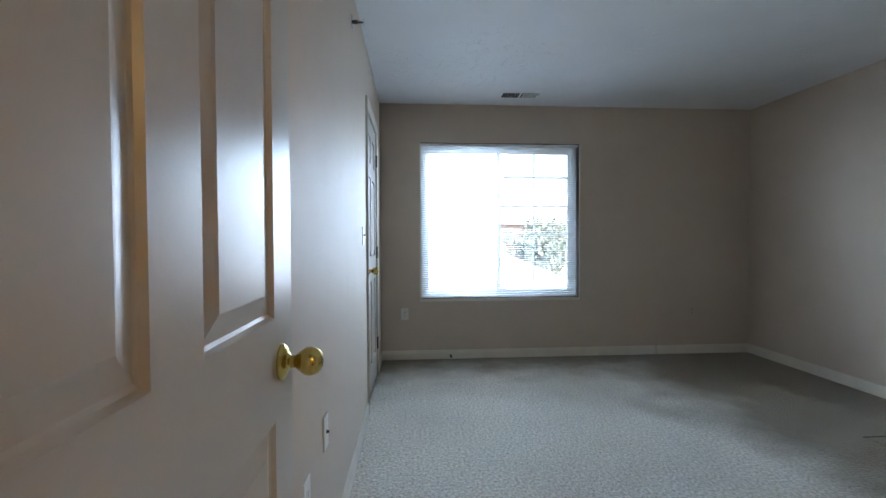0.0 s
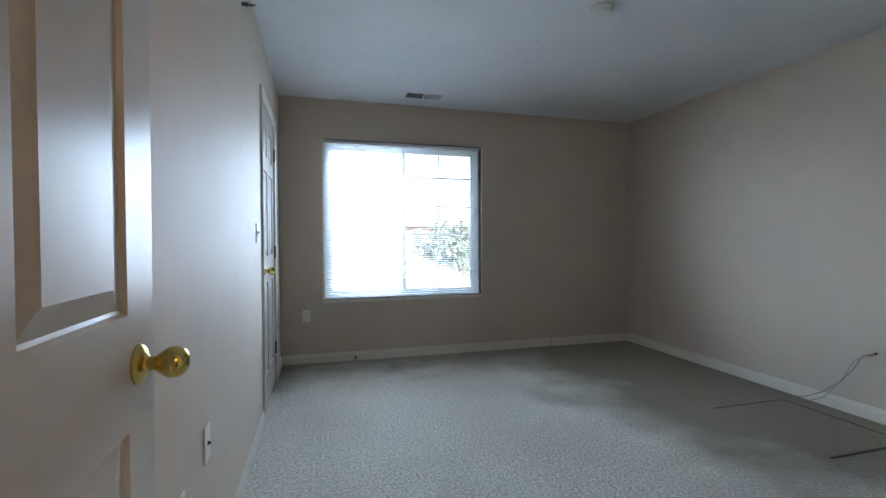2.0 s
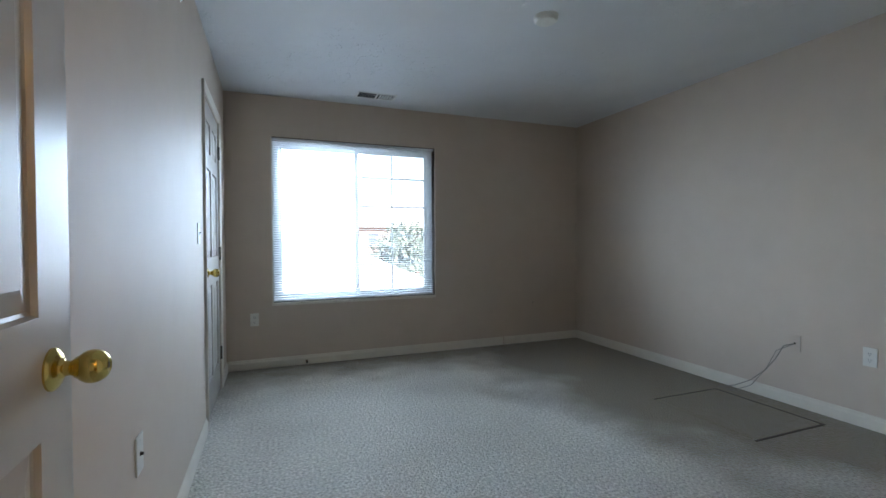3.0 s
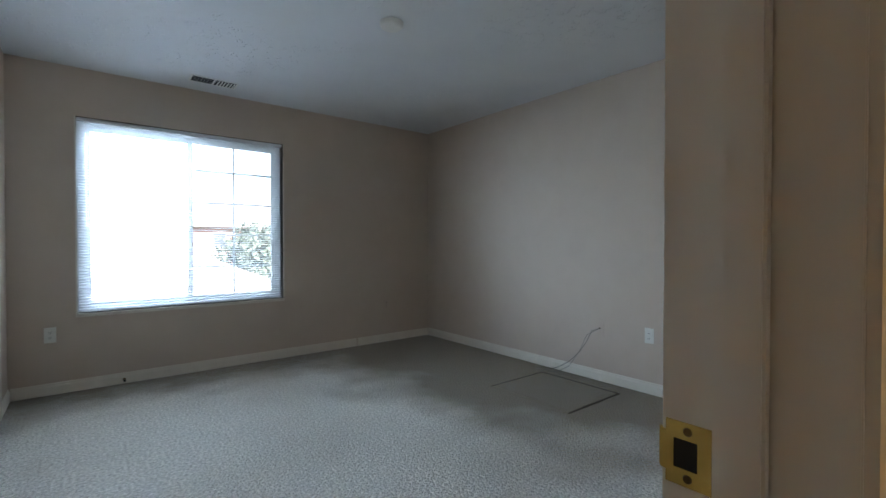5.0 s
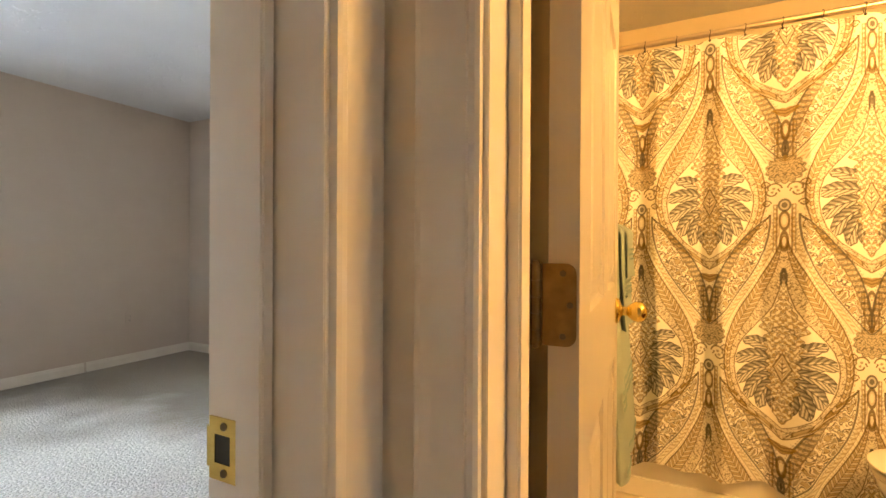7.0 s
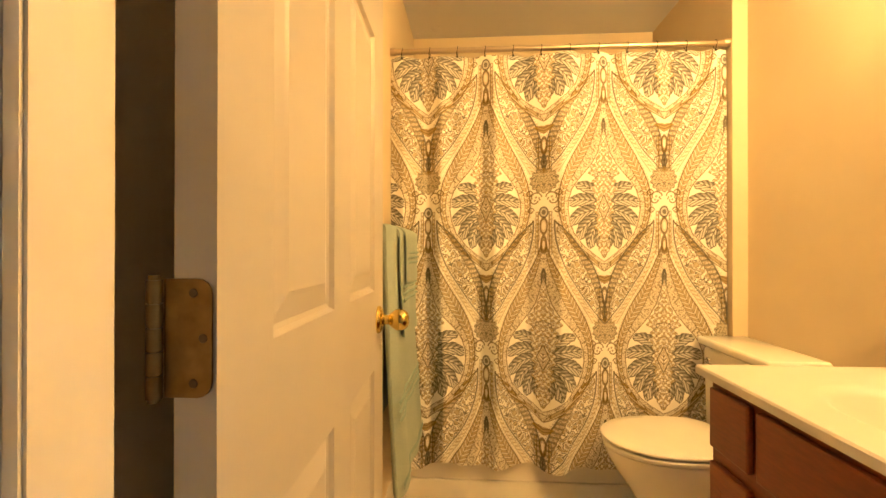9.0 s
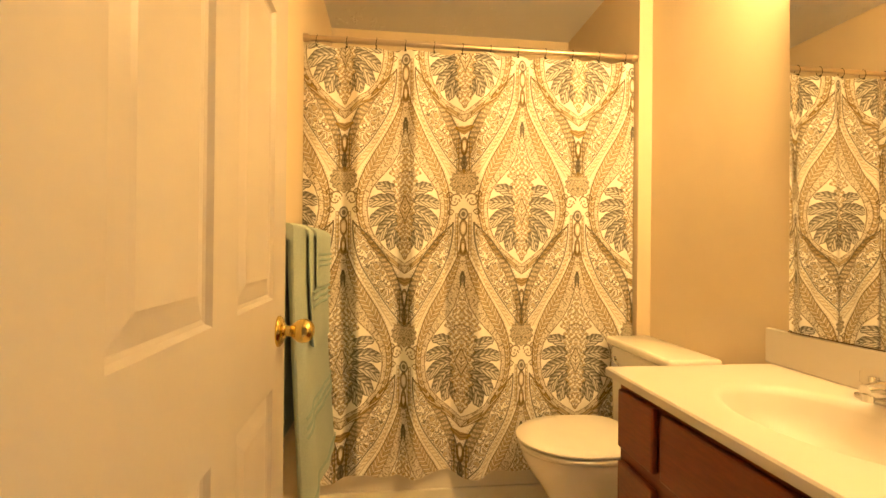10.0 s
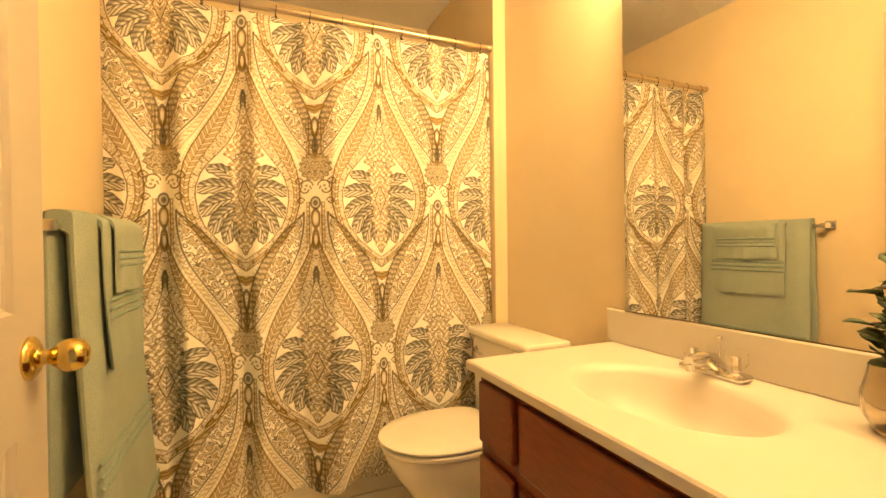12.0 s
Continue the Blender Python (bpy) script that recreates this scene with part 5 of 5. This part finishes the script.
def loft(rows, cap=True):
    bm = bmesh.new()
    rings = [[bm.verts.new(p) for p in row] for row in rows]
    for a, b in zip(rings, rings[1:]):
        for k in range(len(a)):
            bm.faces.new((a[k], a[(k + 1) % len(a)], b[(k + 1) % len(b)], b[k]))
    if cap:
        bm.faces.new(rings[0])
        bm.faces.new(rings[-1])
    return bm


part("bowl", loft([oval(-0.72, -1.20, 0.115, 0.0), oval(-0.72, -1.20, 0.112, 0.03), oval(-0.735, -1.18, 0.102, 0.09), oval(-0.715, -1.17, 0.112, 0.16), oval(-0.675, -1.16, 0.134, 0.23), oval(-0.632, -1.15, 0.158, 0.29),
                   oval(-0.605, -1.14, 0.173, 0.335), oval(-0.592, -1.13, 0.180, 0.362), oval(-0.585, -1.13, 0.182, 0.385), oval(-0.59, -1.125, 0.178, 0.392)]), PORCELAIN, t, smooth=True)
part("seat", loft([oval(-0.582, -1.02, 0.186, 0.394, square=1), oval(-0.578, -1.022, 0.190, 0.400, square=1), oval(-0.578, -1.022, 0.190, 0.408, square=1), oval(-0.583, -1.02, 0.186, 0.412, square=1)]), SEAT, t, smooth=True)
part("lid", loft([oval(-0.578, -1.03, 0.188, 0.4185, square=1), oval(-0.573, -1.032, 0.192, 0.4225, square=1), oval(-0.573, -1.032, 0.192, 0.428, square=1), oval(-0.580, -1.03, 0.186, 0.433, square=1),
                  oval(-0.62, -1.01, 0.150, 0.4355, square=1), oval(-0.72, -0.95, 0.07, 0.437, square=1)]), SEAT, t, smooth=True)
bm = bmesh.new()
for dx in (-0.075, 0.075):
    box(bm, TX + dx - 0.02, TX + dx + 0.02, -1.055, -1.015, 0.394, 0.425, bevel=0.006)
part("seat_hinges", bm, SEAT, t)
bm = bmesh.new()
box(bm, TX - 0.215, TX + 0.215, BATH_S + 0.012, -1.045, 0.385, 0.725, bevel=0.022, segments=4)
for vert in bm.verts:
    f0 = 0.90 + 0.10 * (vert.co.z - 0.385) / 0.34
    vert.co.x = TX + (vert.co.x - TX) * f0
part("tank", bm, PORCELAIN, t, smooth=True)
part("tank_lid", boxed(TX - 0.228, TX + 0.228, BATH_S + 0.008, -1.030, 0.726, 0.762, bevel=0.013, segments=4), PORCELAIN, t, smooth=True)
h = part("flush_handle", lathed([(0, 0), (0.013, 0), (0.011, 0.006), (0.005, 0.008), (0.005, 0.016), (0, 0.016)], pose(TX + 0.165, -1.046, 0.672, -90, 0, 0), 14), CHROME, t, smooth=True)
part("lever", tubed([(TX + 0.165, -1.032, 0.672), (TX + 0.13, -1.028, 0.668), (TX + 0.095, -1.030, 0.662)], [0.0055, 0.005, 0.006], 8), CHROME, h)

# towel bar and towels
BAR_Y, BAR_Z = 0.215, 1.168
t = thing("towel_bar", (2.36, SOUTH_OUT, BAR_Z), "chrome towel bar on the bathroom wall", "towel bar")
part("bar", tubed([(2.115, BAR_Y, BAR_Z), (2.720, BAR_Y, BAR_Z)], 0.008, 12), CHROME, t, smooth=True)
for x in (2.113, 2.725):
    bm = bmesh.new()
    box(bm, x - 0.022, x + 0.022, SOUTH_OUT - 0.010, SOUTH_OUT - 0.0005, BAR_Z - 0.022, BAR_Z + 0.022, bevel=0.003)
    box(bm, x - 0.012, x + 0.012, BAR_Y - 0.012, SOUTH_OUT - 0.009, BAR_Z - 0.012, BAR_Z + 0.012, bevel=0.003)
    part("bracket", bm, CHROME, t)


def towel(name, x0, x1, front_len, back_len, gap, thick, label, bands, flare=0.0, seed=0):
    """A folded towel hung over the bar, gap: how far it lies outside the bar's surface."""
    rows = []
    r = 0.009 + gap
    for k in range(14):
        rows.append((-(r + flare * (1 - k / 13) ** 1.5), BAR_Z - front_len * (1 - k / 13)))
    for k in range(1, 8):
        a = math.pi * k / 8
        rows.append((-r * math.cos(a), BAR_Z + (0.010 + 0.35 * gap) * math.sin(a)))
    for k in range(8):
        rows.append((r, BAR_Z - back_len * k / 7))
    nx = 30
    bm = bmesh.new()
    outer, inner = [], []
    for i in range(nx + 1):
        u = i / nx
        x = x0 + (x1 - x0) * u
        col_o, col_i = [], []
        for j, (dy, z) in enumerate(rows):
            hang = max(0.0, (BAR_Z - z)) / front_len
            wob = 0.006 * hang * math.sin(u * 9 + seed) + 0.004 * hang * math.sin(u * 17 + 2 * seed + z * 6)
            edge = thick * 0.42 * (1 - min(1, min(u, 1 - u) * 11)) ** 2
            s = -1 if j < 17 else 1
            xx = x + (x - (x0 + x1) / 2) * 0.03 * hang + 0.004 * math.sin(z * 14 + seed) * hang
            col_o.append(bm.verts.new((xx, BAR_Y + dy + (wob if j < 17 else 0) * -1 + s * (thick / 2 - edge), z + (thick / 2 if 12 < j < 20 else 0))))
            col_i.append(bm.verts.new((xx, BAR_Y + dy + (wob if j < 17 else 0) * -1 - s * (thick / 2 - edge), z - (thick / 2 if 12 < j < 20 else 0))))
        outer.append(col_o)
        inner.append(col_i)
    for i in range(nx):
        for j in range(len(rows) - 1):
            bm.faces.new((outer[i][j], outer[i + 1][j], outer[i + 1][j + 1], outer[i][j + 1]))
            bm.faces.new((inner[i][j], inner[i][j + 1], inner[i + 1][j + 1], inner[i + 1][j]))
        for j in (0, len(rows) - 1):
            bm.faces.new((outer[i][j], inner[i][j], inner[i + 1][j], outer[i + 1][j]))
    for i in (0, nx):
        for j in range(len(rows) - 1):
            bm.faces.new((outer[i][j], outer[i][j + 1], inner[i][j + 1], inner[i][j]))
    t = thing(name, ((x0 + x1) / 2, BAR_Y, BAR_Z - front_len), label, "towel", "towels on the bar")
    part("cloth", bm, TOWEL, t, smooth=True)
    for low, high in bands:
        k0 = 1 - low / front_len
        bm = bmesh.new()
        grid = []
        for i in range(nx + 1):
            u = i / nx
            x = x0 + 0.002 + (x1 - x0 - 0.004) * u
            line = []
            for q in range(4):
                zl = low + (high - low) * q / 3
                z = BAR_Z - front_len + zl
                hang = (BAR_Z - z) / front_len
                wob = 0.006 * hang * math.sin(u * 9 + seed) + 0.004 * hang * math.sin(u * 17 + 2 * seed + z * 6)
                y = BAR_Y - (r + flare * hang ** 1.5) - wob - thick / 2 - 0.0035
                xx = x + (x - (x0 + x1) / 2) * 0.03 * hang + 0.004 * math.sin(z * 14 + seed) * hang
                line.append(bm.verts.new((xx, y - (0.001 if q in (1, 2) else -0.003), z)))
            grid.append(line)
        for i in range(nx):
            for q in range(3):
                bm.faces.new((grid[i][q], grid[i + 1][q], grid[i + 1][q + 1], grid[i][q + 1]))
        part("woven_band", bm, TOWEL_BAND, t)


towel("bath_towel", 2.158, 2.695, 0.835, 0.60, 0.014, 0.044, "folded sage-teal bath towel hanging over the bar", ((0.235, 0.247), (0.262, 0.274), (0.292, 0.304), (0.03, 0.045)), 0.040, 1)
towel("hand_towel", 2.248, 2.612, 0.345, 0.20, 0.046, 0.016, "folded sage-teal hand towel over the bath towel", ((0.118, 0.128), (0.140, 0.150), (0.162, 0.172)), 0.012, 2)
towel("washcloth", 2.283, 2.578, 0.160, 0.12, 0.063, 0.013, "folded sage-teal washcloth over the hand towel", ((0.062, 0.070), (0.080, 0.088), (0.098, 0.106)), 0.004, 3)

# plant in a glass vase
PX, PY = 1.315, -1.125
p = thing("vase", (PX, PY, COUNTER), "smoky glass vase on the vanity top", "vase")
part("body", lathed([(0, 0), (0.028, 0), (0.031, 0.004), (0.044, 0.030), (0.047, 0.060), (0.038, 0.095), (0.036, 0.110), (0.033, 0.110), (0.035, 0.095), (0.043, 0.060), (0.040, 0.032), (0.027, 0.008), (0, 0.008)],
                    pose(PX, PY, COUNTER), 32), VASE_GLASS, p, smooth=True)
p = thing("plant", (PX, PY, COUNTER + 0.01), "leafy dark green sprigs standing in the vase", "plant")
rng = random.Random(7)
leaf_bm = bmesh.new()
rows = [(0.0, 0.0), (0.014, 0.008), (0.023, 0.020), (0.021, 0.034), (0.0, 0.047)]
for sgn in (-1, 1):
    for (w0, l0), (w1, l1) in zip(rows, rows[1:]):
        quad = [Vector((0, l0, -0.10 * l0 * l0 * 30)), Vector((sgn * w0, l0, 0.25 * w0 - 3 * l0 * l0)), Vector((sgn * w1, l1, 0.25 * w1 - 3 * l1 * l1)), Vector((0, l1, -3 * l1 * l1))]
        pts = []
        for q in quad:
            if not any((q - w).length < 1e-6 for w in pts):
                pts.append(q)
        if len(pts) > 2:
            leaf_bm.faces.new([leaf_bm.verts.new(q) for q in pts])
bmesh.ops.remove_doubles(leaf_bm, verts=leaf_bm.verts, dist=1e-5)
bmesh.ops.solidify(leaf_bm, geom=leaf_bm.faces[:], thickness=0.0006)
leaf_mesh = bpy.data.meshes.new("leaf")
leaf_bm.to_mesh(leaf_mesh)
leaf_bm.free()
leaf_mesh.materials.append(LEAF)
leaf_mesh.polygons.foreach_set("use_smooth", [True] * len(leaf_mesh.polygons))
for k, (dx, dy, top) in enumerate(((0.030, 0.01, 0.24), (-0.03, 0.03, 0.29), (0.01, -0.03, 0.27), (-0.07, 0.01, 0.27), (0.045, 0.0, 0.17), (-0.01, 0.045, 0.18), (-0.05, -0.03, 0.31))):
    a, b = Vector((PX + dx * 0.1, PY + dy * 0.1, COUNTER + 0.012)), Vector((PX + dx * 0.6, PY + dy * 0.6, COUNTER + top))
    mid = (a + b) / 2 + Vector((-dx * 0.15, -dy * 0.15, 0.02))
    stem = part("stem", tubed([a, mid, b], [0.0022, 0.0018, 0.0010], 6), STEM, p)
    for j in range(7):
        u = 0.46 + 0.54 * j / 6
        at = a.lerp(mid, min(1, u * 2)) if u < 0.5 else mid.lerp(b, u * 2 - 1)
        o = new("leaf", leaf_mesh)
        o.parent = p
        o.matrix_parent_inverse = world_of(p).inverted()
        o.matrix_basis = pose(*at, rng.uniform(5, 45), rng.uniform(-20, 20), j * 137 + k * 50) @ Matrix.Diagonal((*[rng.uniform(0.7, 1.1)] * 3, 1))

structure("threshold", boxed(BATH_W0 + 0.035, BATH_W0 + 0.065, BD_S + 0.001, BD_N - 0.001, -0.004, 0.006, bevel=0.002), CHROME, "metal strip between carpet and vinyl", "threshold")
